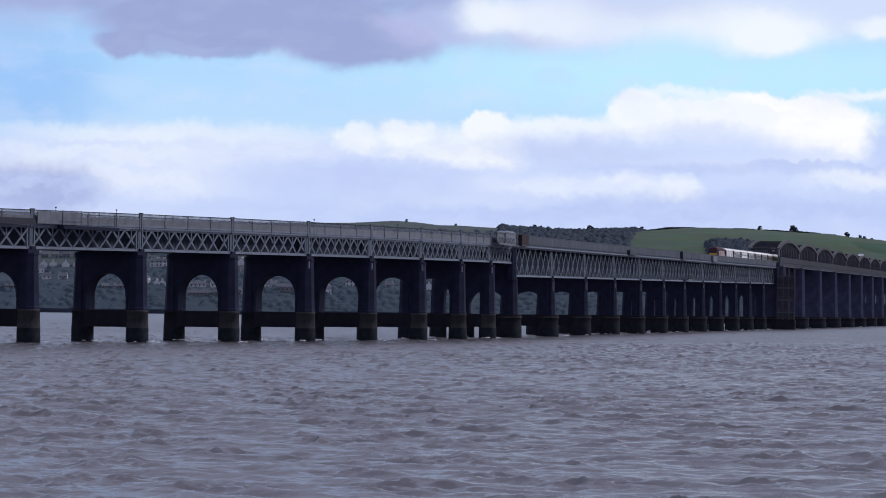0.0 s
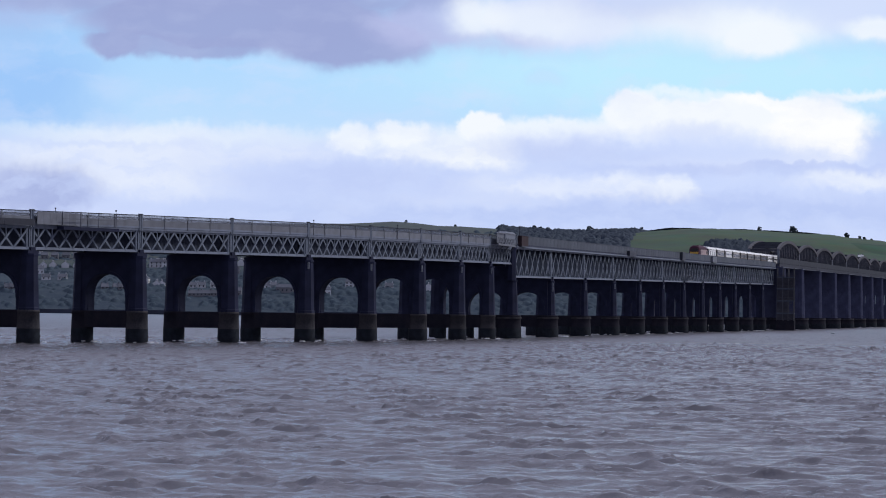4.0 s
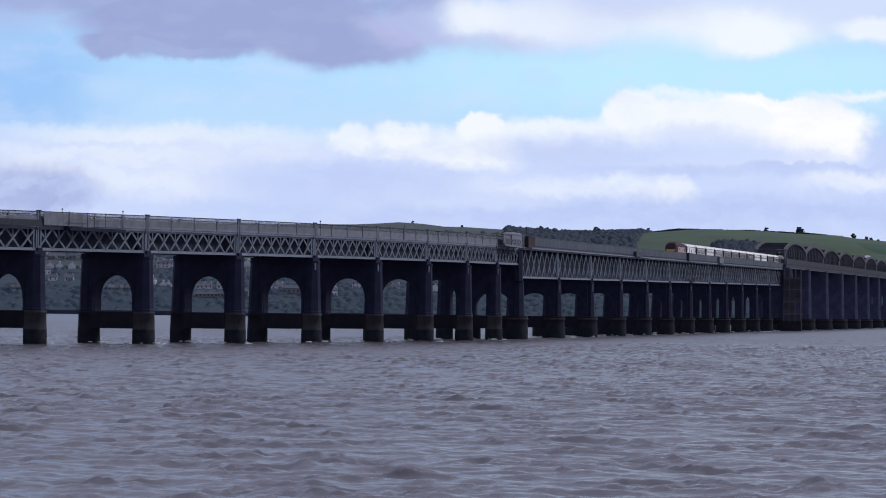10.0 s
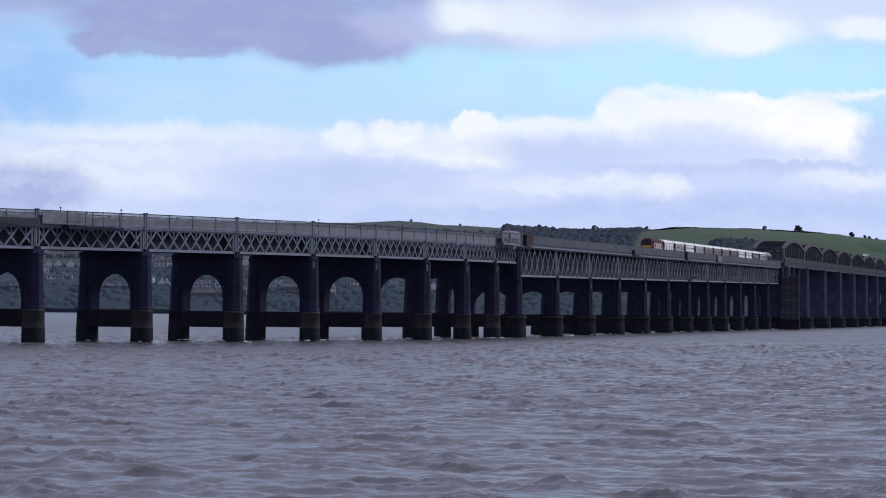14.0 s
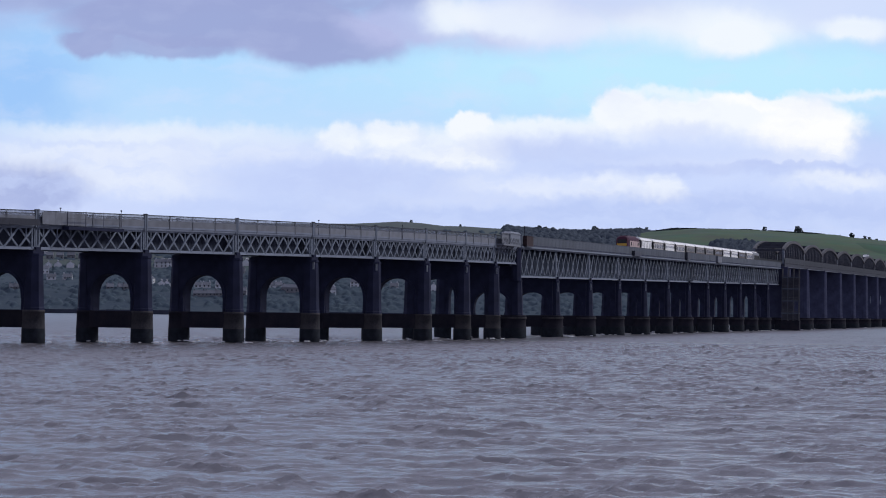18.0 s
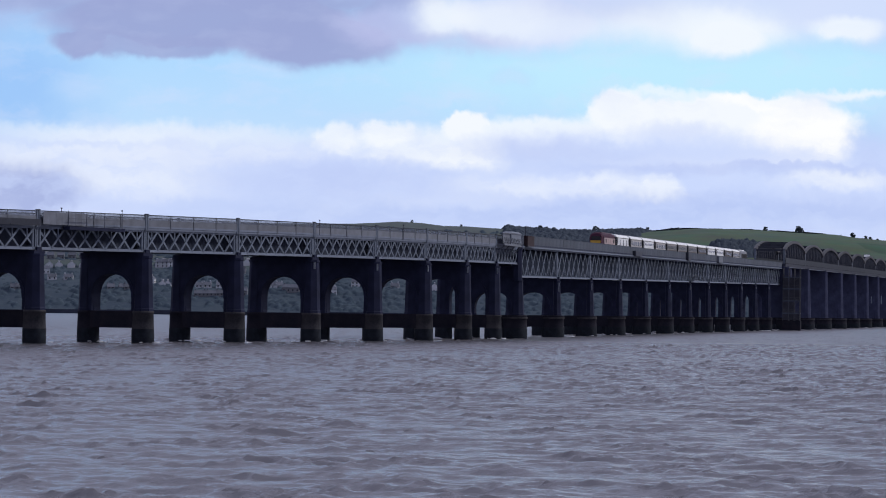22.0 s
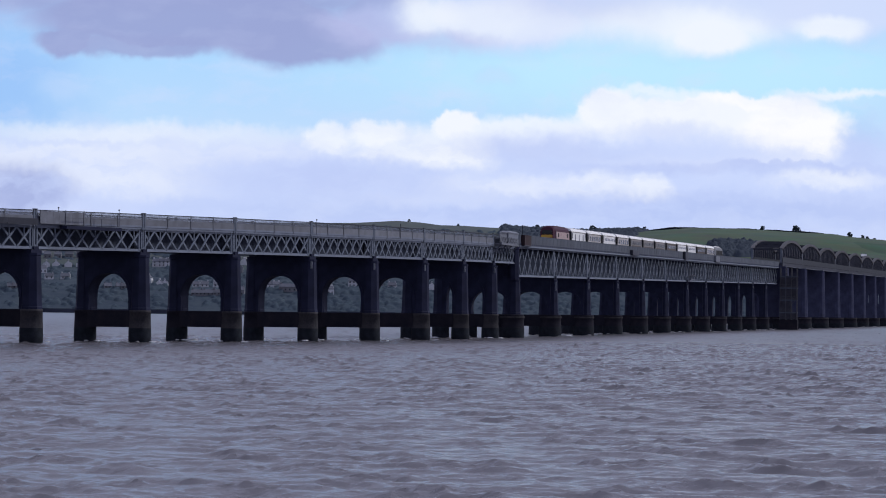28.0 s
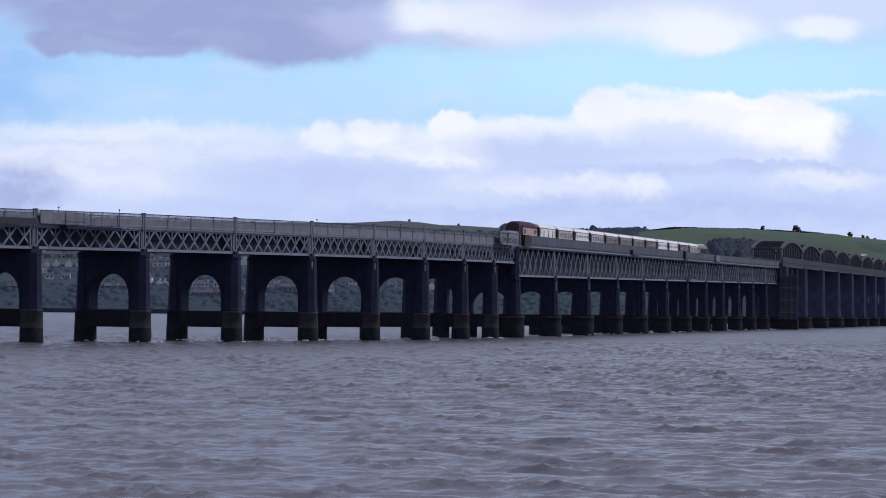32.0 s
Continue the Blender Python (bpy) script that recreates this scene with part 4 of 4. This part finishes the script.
def canopy(trees, step, leaf, label):
    """Closed woodland: crowns of many trees grown together, each (x, y, radius, height)."""
    t = np.array(trees)
    x0, x1, y0, y1 = t[:, 0].min() - 8, t[:, 0].max() + 8, t[:, 1].min() - 8, t[:, 1].max() + 8
    nx, ny = int((x1 - x0) / step), int((y1 - y0) / step)
    ragged = np.random.default_rng(3)
    xs = x0 + step * (np.arange(nx)[None, :] + ragged.uniform(-0.35, 0.35, (ny, nx)))
    ys = y0 + step * (np.arange(ny)[:, None] + ragged.uniform(-0.35, 0.35, (ny, nx)))
    top = np.zeros((ny, nx))
    for x, y, r, h in trees:
        i0, i1, j0, j1 = max(0, int((x - r - x0) / step)), int((x + r - x0) / step) + 2, max(0, int((y - r - y0) / step)), int((y + r - y0) / step) + 2
        d = ((xs[j0:j1, i0:i1] - x) ** 2 + (ys[j0:j1, i0:i1] - y) ** 2) / (r * r)
        dome = h * np.clip(1 - d, 0, 1) ** 0.42
        top[j0:j1, i0:i1] = np.maximum(top[j0:j1, i0:i1], dome)
    top *= ragged.uniform(0.66, 1.16, (ny, nx))
    keep = top > 0
    verts = [(xs[j, i], ys[j, i], land(xs[j, i], ys[j, i]) - 0.3 + top[j, i]) for j in range(ny) for i in range(nx)]
    faces = [(j * nx + i, j * nx + i + 1, (j + 1) * nx + i + 1, (j + 1) * nx + i) for j in range(ny - 1) for i in range(nx - 1) if keep[j, i] or keep[j, i + 1] or keep[j + 1, i] or keep[j + 1, i + 1]]
    me = bpy.data.meshes.new("woodland")
    me.from_pydata(verts, [], faces)
    me.polygons.foreach_set("use_smooth", [True] * len(faces))
    me.materials.append(leaf)
    tagged(new("woodland", me), label, "trees", kind="stuff")


def grove(n, place, r, h):
    out = []
    for _ in range(n):
        x, y = place()
        k = rng.random()
        out.append((x, y, r[0] + (r[1] - r[0]) * k, h[0] + (h[1] - h[0]) * min(1, max(0, k + rng.uniform(-0.3, 0.3)))))
    return out


def thickets(n, x0, x1, y0, y1, wide):
    """A way to draw places that gather in n thickets."""
    spots = [(rng.uniform(x0, x1), rng.uniform(y0, y1)) for _ in range(n)]

    def place():
        x, y = rng.choice(spots)
        return x + max(-25, min(25, rng.gauss(0, wide))), y + max(-12, min(12, rng.gauss(0, wide * 0.4)))
    return place


def hilltop():
    """A spot in the wood, which narrows down the slope."""
    y = rng.uniform(2985, 3600)
    return at_angle(rng.uniform(885, 1096 + (y - 2985) * 0.075), y), y


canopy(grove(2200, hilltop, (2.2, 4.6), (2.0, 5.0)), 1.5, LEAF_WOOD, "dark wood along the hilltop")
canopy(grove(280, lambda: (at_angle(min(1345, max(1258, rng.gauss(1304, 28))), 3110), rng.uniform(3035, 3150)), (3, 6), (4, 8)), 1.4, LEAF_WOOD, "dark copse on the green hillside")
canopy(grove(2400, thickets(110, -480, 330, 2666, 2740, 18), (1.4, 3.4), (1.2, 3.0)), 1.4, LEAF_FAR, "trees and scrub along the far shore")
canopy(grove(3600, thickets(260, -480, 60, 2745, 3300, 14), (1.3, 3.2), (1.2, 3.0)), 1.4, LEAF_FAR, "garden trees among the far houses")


def hedge():
    """One thick clipped hedge along the skyline, uneven along its top."""
    b, r = Build(), random.Random(21)
    x0, x1, y = at_angle(1128, 3594), at_angle(1610, 3594), 3594.0
    n = int((x1 - x0) / 1.1)
    prev = None
    for k in range(n + 1):
        x = x0 + (x1 - x0) * k / n
        h = 2.8 + 0.6 * noise.noise(Vector((x * 0.05, 0, 9))) + r.uniform(-0.25, 0.3)
        z = land(x, y)
        ring = [(x, y - 1.1, z - 2.0), (x, y + 1.1, z - 2.0), (x, y + 0.9, z + h * 0.7), (x, y + r.uniform(-0.3, 0.3), z + h), (x, y - 0.9, z + h * r.uniform(0.55, 0.8))]
        if prev:
            b.rings([prev, ring], cap=False)
        prev = ring
    tagged(new("hedge", b.mesh("hedge", LEAF_HEDGE)), "dark hedge along the ridge", "hedge", kind="stuff")


hedge()


SEA_WALL = material("dark_sea_wall", (0.036, 0.043, 0.068), rough=0.9, vary=0.3, scale=0.05, fine=0.5)
wall = thing("sea_wall", pose(-80, 2655, 0), "low dark stone wall along the far shore", "wall")
for k in range(16):
    part("length", Build().box(-500 + k * 60, -440.3 + k * 60, -1.5 - (k % 3) * 0.4, 2.5, -2, 3.2 + 0.5 * math.sin(k * 1.7)), SEA_WALL, wall)

# house colours muted and blued, the haze of distance put into them
HOUSE_WHITE = material("white_render", (0.52, 0.53, 0.56), rough=0.9, vary=0.1, scale=0.3, each=0.15)
HOUSE_STONE = material("sandstone", (0.175, 0.18, 0.20), rough=0.9, vary=0.15, scale=0.3, each=0.2)
SLATE = material("slate_roof", (0.098, 0.106, 0.132), rough=0.7, vary=0.2, scale=0.4, each=0.2)
PANE = material("far_window_glass", (0.03, 0.035, 0.04), rough=0.1, bump=0)


def house(x, y, w, d, h, mat, turn, label, cover=None):
    t = thing("house", pose(x, y, land(x, y) - 0.8, 0, 0, turn), label, "house", "houses on the far shore")
    p = h + d * 0.38
    part("wall", Build().rings([[(x, -d / 2, 0), (x, d / 2, 0), (x, d / 2, h), (x, 0, p), (x, -d / 2, h)] for x in (-w / 2, w / 2)]), mat, t)
    roof = part("roof", Build().rings([[(x, -d / 2 - 0.4, h - 0.3), (x, 0, p + 0.02), (x, d / 2 + 0.4, h - 0.3), (x, d / 2 + 0.4, h - 0.05), (x, 0, p + 0.3), (x, -d / 2 - 0.4, h - 0.05)] for x in (-w / 2 + 0.1, w / 2 - 0.1)]), cover or SLATE, t)
    for sx in (-0.38, 0.38):
        part("chimney", Build().box(w * sx - 0.5, w * sx + 0.5, -0.4, 0.4, p - 0.9, p + 1.2), mat, roof)
    pane = Build().box(-0.55, 0.55, -0.06, 0.06, 0, 1.5).mesh("window", PANE)
    for fl in range(int(h // 2.7)):
        for k in range(max(2, int(w // 3))):
            part("window", pane, None, t, at=pose(-w / 2 + (k + 0.5) * w / max(2, int(w // 3)), -d / 2, 1.3 + fl * 2.7))


def slope_at(px, drop):
    """The spot on the far slope seen in a bearing, that far below the top of the view."""
    best = None
    for k in range(420):
        y = 2664 + 2 * k
        x = at_angle(px, y)
        seen = 552.8 + 0.012 * (px - 784) - (land(x, y) - EYE) / y * FOCAL
        if best is None or abs(seen - drop) < best[0]:
            best = (abs(seen - drop), x, y)
    return best[1], best[2]


# terraces of houses: how far down, width, height and turn of each, and their bearings
TERRACES = ((457, 7.0, 4.2, 4, False, (80, 98, 118, 137)), (472, 7.5, 3.4, 90, True, (78, 95, 117, 138)), (494, 7.5, 3.2, 6, True, (83, 112)),
            (511, 6.0, 2.8, 12, False, (15, 24, 187, 207, 217)), (472, 9.0, 5.4, 0, True, (275, 286, 297)), (505, 6.0, 2.8, 84, True, (279, 288)),
            (508, 6.5, 3.0, 8, True, (343, 358, 380)), (522, 9.0, 2.8, 0, False, (345, 366, 384)), (469, 6.0, 4.0, 80, True, (429,)),
            (510, 6.5, 4.0, 14, True, (476, 485, 526)), (516, 16.0, 4.4, 0, False, (506,)), (508, 10.0, 5.6, -10, True, (624,)), (509, 7.0, 2.6, 0, True, (690,)), (515, 6.5, 5.0, 86, True, (760,)))
for drop, w, h, turn, white, bearings in TERRACES:
    for px in bearings:
        x, y = slope_at(px, drop)
        house(x, y, w * rng.uniform(0.9, 1.1), 6.5, h, HOUSE_WHITE if white else HOUSE_STONE, turn + rng.uniform(-4, 4), "white rendered house with slate roof" if white else "sandstone house with slate roof")
x, y = slope_at(1524, 456)
house(x, y, 5.5, 5.0, 2.0, HOUSE_STONE, 0, "low barn with a white sheet roof on the hillside", HOUSE_WHITE)
GAPS = ((-60, 36), (70, 142), (168, 232), (260, 302), (328, 396), (421, 440), (463, 532), (578, 640), (668, 716), (752, 770))
for row, n, px_from, px_to in ((2712, 10, 300, 640), (2738, 12, 300, 660), (2768, 14, -60, 700), (2800, 14, -60, 720), (2832, 18, -60, 760), (2885, 10, -60, 700), (2932, 17, -60, 760), (2988, 14, -60, 640), (3060, 8, -60, 500)):
    for k in range(n):
        px = px_from + (k + rng.uniform(0.1, 0.9)) * (px_to - px_from) / n
        y = row + rng.uniform(-12, 12)
        white = rng.random() < 0.72
        if not any(a <= px <= b for a, b in GAPS):
            house(at_angle(px, y), y, rng.uniform(7, 11), rng.uniform(6, 7.5), rng.choice((2.8, 2.8, 4.8, 5.0)), HOUSE_WHITE if white else HOUSE_STONE, rng.choice((0, 0, 8, -12, 90, 84, 96)), "white rendered house with slate roof" if white else "sandstone house with slate roof")

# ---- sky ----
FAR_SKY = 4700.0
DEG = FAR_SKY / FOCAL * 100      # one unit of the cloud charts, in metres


def srgb(r, g, b):
    return tuple(((c / 255 + 0.055) / 1.055) ** 2.4 if c > 10 else c / 3294 for c in (r, g, b))


TONES = {"white": srgb(244, 249, 255), "bright": srgb(254, 255, 255), "pale": srgb(214, 225, 253), "lavender": srgb(203, 218, 254), "grey": srgb(188, 203, 246), "low": srgb(184, 201, 245), "mauve": srgb(156, 167, 213), "dusk": srgb(166, 178, 222), "cyan": srgb(194, 237, 255), "azure": srgb(158, 200, 250), "violet": srgb(183, 189, 231)}


def sky_sheet(name, depth, charts, base, label, warp):
    """A backdrop of cloud: soft masses (x, height, half-width, half-height, tone, cover, softness) over a sky or over nothing."""
    m = bpy.data.materials.new(name)
    m.use_nodes = True
    n, l = m.node_tree.nodes, m.node_tree.links
    n.remove(n["Principled BSDF"])
    c = n.new("ShaderNodeTexCoord")
    scl = n.new("ShaderNodeVectorMath")
    scl.operation = "MULTIPLY"
    scl.inputs[1].default_value = (1 / DEG, 0, 1 / DEG)
    l.new(c.outputs["Object"], scl.inputs[0])
    cur = scl.outputs[0]
    for freq, amp, seed in ((0.9, warp, 0), (2.6, warp * (0.8 if base else 0.5), 7), (7.0, warp * (0.4 if base else 0.16), 3)):
        off = n.new("ShaderNodeVectorMath")
        off.inputs[1].default_value = (seed, seed * 2, seed)
        l.new(scl.outputs[0], off.inputs[0])
        t = n.new("ShaderNodeTexNoise")
        t.inputs["Scale"].default_value, t.inputs["Detail"].default_value = freq, 3
        l.new(off.outputs[0], t.inputs["Vector"])
        s = n.new("ShaderNodeVectorMath")
        s.operation = "MULTIPLY_ADD"
        s.inputs[1].default_value = (amp * 2, 0, amp * 1.3)
        s.inputs[2].default_value = (-amp, 0, -amp * 0.65)
        l.new(t.outputs["Color"], s.inputs[0])
        a = n.new("ShaderNodeVectorMath")
        l.new(cur, a.inputs[0])
        l.new(s.outputs[0], a.inputs[1])
        cur = a.outputs[0]
    sep = n.new("ShaderNodeSeparateXYZ")
    l.new(scl.outputs[0], sep.inputs[0])
    ramp = n.new("ShaderNodeValToRGB")
    span_r = n.new("ShaderNodeMapRange")
    span_r.inputs["From Min"].default_value, span_r.inputs["From Max"].default_value = 0.0, 10.0
    l.new(sep.outputs["Z"], span_r.inputs["Value"])
    l.new(span_r.outputs["Result"], ramp.inputs["Fac"])
    els = ramp.color_ramp.elements
    els[0].color, els[1].color = (*srgb(204, 213, 247), 1), (*srgb(150, 190, 245), 1)
    for pos, col in ((0.22, srgb(203, 213, 248)), (0.33, srgb(190, 222, 254)), (0.45, srgb(176, 218, 255))):
        els.new(pos).color = (*col, 1)
    colour, cover = ramp.outputs["Color"], None
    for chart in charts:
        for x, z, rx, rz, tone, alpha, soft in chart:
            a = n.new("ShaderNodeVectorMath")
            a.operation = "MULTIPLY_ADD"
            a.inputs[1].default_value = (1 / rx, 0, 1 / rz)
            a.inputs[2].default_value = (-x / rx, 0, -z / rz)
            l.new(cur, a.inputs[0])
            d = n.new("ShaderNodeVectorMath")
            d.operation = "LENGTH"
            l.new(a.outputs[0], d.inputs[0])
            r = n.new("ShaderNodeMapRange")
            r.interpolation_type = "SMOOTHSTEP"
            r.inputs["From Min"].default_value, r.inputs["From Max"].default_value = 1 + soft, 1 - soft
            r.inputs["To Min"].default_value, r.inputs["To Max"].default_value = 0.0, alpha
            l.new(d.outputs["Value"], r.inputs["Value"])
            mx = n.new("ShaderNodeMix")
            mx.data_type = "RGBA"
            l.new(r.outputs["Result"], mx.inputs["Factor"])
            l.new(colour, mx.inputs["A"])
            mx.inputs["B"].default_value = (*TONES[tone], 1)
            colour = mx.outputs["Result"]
            if not base:
                if cover is None:
                    cover = r.outputs["Result"]
                else:
                    u = n.new("ShaderNodeMath")
                    u.operation = "MAXIMUM"
                    l.new(cover, u.inputs[0])
                    l.new(r.outputs["Result"], u.inputs[1])
                    cover = u.outputs[0]
    # thin streaks and mottling in the cloud
    flat = n.new("ShaderNodeVectorMath")
    flat.operation = "MULTIPLY"
    flat.inputs[1].default_value = (0.55, 1, 1.5)
    l.new(cur, flat.inputs[0])
    mott = n.new("ShaderNodeTexNoise")
    mott.inputs["Scale"].default_value, mott.inputs["Detail"].default_value = 1.5, 6
    l.new(flat.outputs[0], mott.inputs["Vector"])
    mr = n.new("ShaderNodeMapRange")
    mr.inputs["From Min"].default_value, mr.inputs["From Max"].default_value = 0.48, 0.75
    mr.inputs["To Max"].default_value = 0.4 if base else 0.16
    l.new(mott.outputs["Fac"], mr.inputs["Value"])
    mm = n.new("ShaderNodeMix")
    mm.data_type = "RGBA"
    l.new(mr.outputs["Result"], mm.inputs["Factor"])
    l.new(colour, mm.inputs["A"])
    mm.inputs["B"].default_value = (*TONES["pale"], 1)
    colour = mm.outputs["Result"]
    if base:
        # hollows between the heaped clouds
        lump = n.new("ShaderNodeTexNoise")
        lump.inputs["Scale"].default_value, lump.inputs["Detail"].default_value, lump.inputs["Roughness"].default_value = 2.6, 6, 0.55
        l.new(flat.outputs[0], lump.inputs["Vector"])
        lr = n.new("ShaderNodeMapRange")
        lr.inputs["From Min"].default_value, lr.inputs["From Max"].default_value = 0.54, 0.36
        lr.inputs["To Max"].default_value = 0.42
        l.new(lump.outputs["Fac"], lr.inputs["Value"])
        band = n.new("ShaderNodeMapRange")
        band.interpolation_type = "SMOOTHSTEP"
        band.inputs["From Min"].default_value, band.inputs["From Max"].default_value = 3.35, 2.7
        l.new(sep.outputs["Z"], band.inputs["Value"])
        lm = n.new("ShaderNodeMath")
        lm.operation = "MULTIPLY"
        l.new(lr.outputs["Result"], lm.inputs[0])
        l.new(band.outputs["Result"], lm.inputs[1])
        lx = n.new("ShaderNodeMix")
        lx.data_type = "RGBA"
        l.new(lm.outputs[0], lx.inputs["Factor"])
        l.new(colour, lx.inputs["A"])
        lx.inputs["B"].default_value = (*TONES["lavender"], 1)
        colour = lx.outputs["Result"]
    em = n.new("ShaderNodeEmission")
    l.new(colour, em.inputs["Color"])
    out = n["Material Output"]
    if base:
        l.new(em.outputs[0], out.inputs["Surface"])
    else:
        tr, ms = n.new("ShaderNodeBsdfTransparent"), n.new("ShaderNodeMixShader")
        l.new(cover, ms.inputs[0])
        l.new(tr.outputs[0], ms.inputs[1])
        l.new(em.outputs[0], ms.inputs[2])
        l.new(ms.outputs[0], out.inputs["Surface"])
    me = bpy.data.meshes.new(name)
    me.from_pydata([(-1500, 0, -60), (1500, 0, -60), (1500, 0, 640), (-1500, 0, 640)], [], [(0, 1, 2, 3)])
    me.materials.append(m)
    ob = new(name, me)
    ob.location = (0, depth, EYE)
    return tagged(ob, label, "sky", kind="structure")


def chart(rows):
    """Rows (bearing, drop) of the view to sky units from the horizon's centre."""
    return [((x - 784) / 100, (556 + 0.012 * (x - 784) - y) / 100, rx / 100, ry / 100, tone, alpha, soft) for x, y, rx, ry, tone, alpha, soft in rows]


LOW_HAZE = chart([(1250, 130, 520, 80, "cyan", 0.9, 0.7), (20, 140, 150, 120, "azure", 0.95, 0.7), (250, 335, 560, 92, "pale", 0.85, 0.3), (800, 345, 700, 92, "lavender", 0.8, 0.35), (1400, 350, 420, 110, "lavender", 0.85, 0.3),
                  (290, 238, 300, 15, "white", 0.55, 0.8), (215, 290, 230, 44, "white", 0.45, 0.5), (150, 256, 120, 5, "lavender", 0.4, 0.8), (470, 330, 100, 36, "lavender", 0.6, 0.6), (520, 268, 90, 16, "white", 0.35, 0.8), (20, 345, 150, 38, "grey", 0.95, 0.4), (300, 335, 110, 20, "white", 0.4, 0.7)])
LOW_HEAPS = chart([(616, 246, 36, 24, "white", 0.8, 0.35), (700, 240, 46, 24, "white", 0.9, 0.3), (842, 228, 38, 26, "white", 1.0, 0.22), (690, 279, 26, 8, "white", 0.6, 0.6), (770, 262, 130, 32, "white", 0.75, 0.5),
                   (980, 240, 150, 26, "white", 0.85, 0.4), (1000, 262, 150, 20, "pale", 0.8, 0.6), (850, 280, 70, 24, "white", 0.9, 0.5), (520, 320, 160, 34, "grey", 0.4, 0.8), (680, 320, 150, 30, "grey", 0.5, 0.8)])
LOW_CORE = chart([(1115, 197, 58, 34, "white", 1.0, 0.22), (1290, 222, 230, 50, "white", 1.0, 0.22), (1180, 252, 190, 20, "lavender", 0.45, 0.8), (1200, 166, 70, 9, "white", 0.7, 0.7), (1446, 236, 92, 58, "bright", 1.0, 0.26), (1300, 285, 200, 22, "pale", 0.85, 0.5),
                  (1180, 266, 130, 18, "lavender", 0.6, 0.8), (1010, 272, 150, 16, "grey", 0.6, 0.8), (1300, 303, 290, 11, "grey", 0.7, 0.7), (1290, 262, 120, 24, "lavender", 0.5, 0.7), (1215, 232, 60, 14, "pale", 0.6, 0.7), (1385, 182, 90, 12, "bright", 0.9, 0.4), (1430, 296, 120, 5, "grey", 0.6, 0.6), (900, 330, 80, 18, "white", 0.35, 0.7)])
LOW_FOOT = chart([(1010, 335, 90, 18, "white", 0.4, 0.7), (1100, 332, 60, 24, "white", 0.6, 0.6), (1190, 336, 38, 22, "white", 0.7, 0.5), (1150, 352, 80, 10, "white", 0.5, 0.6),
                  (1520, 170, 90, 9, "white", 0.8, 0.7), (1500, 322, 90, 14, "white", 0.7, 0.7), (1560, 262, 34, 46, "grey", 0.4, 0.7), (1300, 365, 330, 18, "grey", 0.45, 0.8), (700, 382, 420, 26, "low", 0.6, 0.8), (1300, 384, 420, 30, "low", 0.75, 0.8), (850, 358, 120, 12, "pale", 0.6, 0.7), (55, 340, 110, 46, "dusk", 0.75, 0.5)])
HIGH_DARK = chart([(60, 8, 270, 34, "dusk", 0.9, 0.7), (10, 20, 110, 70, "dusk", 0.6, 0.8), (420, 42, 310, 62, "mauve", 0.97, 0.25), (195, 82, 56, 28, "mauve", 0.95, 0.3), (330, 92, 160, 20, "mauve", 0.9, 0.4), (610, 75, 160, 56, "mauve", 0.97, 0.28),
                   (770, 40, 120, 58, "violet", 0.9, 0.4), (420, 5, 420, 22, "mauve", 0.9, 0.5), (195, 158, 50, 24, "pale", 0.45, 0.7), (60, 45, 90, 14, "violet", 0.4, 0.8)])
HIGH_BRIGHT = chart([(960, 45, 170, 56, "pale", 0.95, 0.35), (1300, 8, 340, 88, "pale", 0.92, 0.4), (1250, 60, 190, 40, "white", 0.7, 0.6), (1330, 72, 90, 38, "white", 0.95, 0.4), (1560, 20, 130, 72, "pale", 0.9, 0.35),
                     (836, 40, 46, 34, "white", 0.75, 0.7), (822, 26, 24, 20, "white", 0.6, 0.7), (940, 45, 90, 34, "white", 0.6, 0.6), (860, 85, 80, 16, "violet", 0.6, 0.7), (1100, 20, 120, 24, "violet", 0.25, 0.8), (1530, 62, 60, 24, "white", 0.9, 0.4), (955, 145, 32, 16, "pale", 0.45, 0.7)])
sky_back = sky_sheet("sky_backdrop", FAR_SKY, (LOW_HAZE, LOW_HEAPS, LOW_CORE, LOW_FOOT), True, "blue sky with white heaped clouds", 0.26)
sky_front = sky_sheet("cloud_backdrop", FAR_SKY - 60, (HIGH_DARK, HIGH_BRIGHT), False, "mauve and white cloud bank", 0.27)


# ---- what moves ----
def motions():
    times = [0, 2, 4, 6, 8, 10, 12, 14, 16, 18, 20, 22, 24, 26, 28, 30, 32]
    for k, v in enumerate(TRAIN):
        walk(v, [(t, vehicle_pose(nose_at(t) + k * 20.05, 19.5)) for t in times])
    walk(water, [(t, pose(-1.6 * (t - 16), -0.3 * (t - 16), 0)) for t in (0, 16, 32)])
    step = FAR_SKY / FOCAL
    walk(sky_back, [(t, pose(-2.05 * (t - 6) * step, FAR_SKY, EYE)) for t in (0, 16, 32)])
    walk(sky_front, [(t, pose(-3.85 * (t - 6) * step, FAR_SKY - 60, EYE)) for t in (0, 16, 32)])


motions()
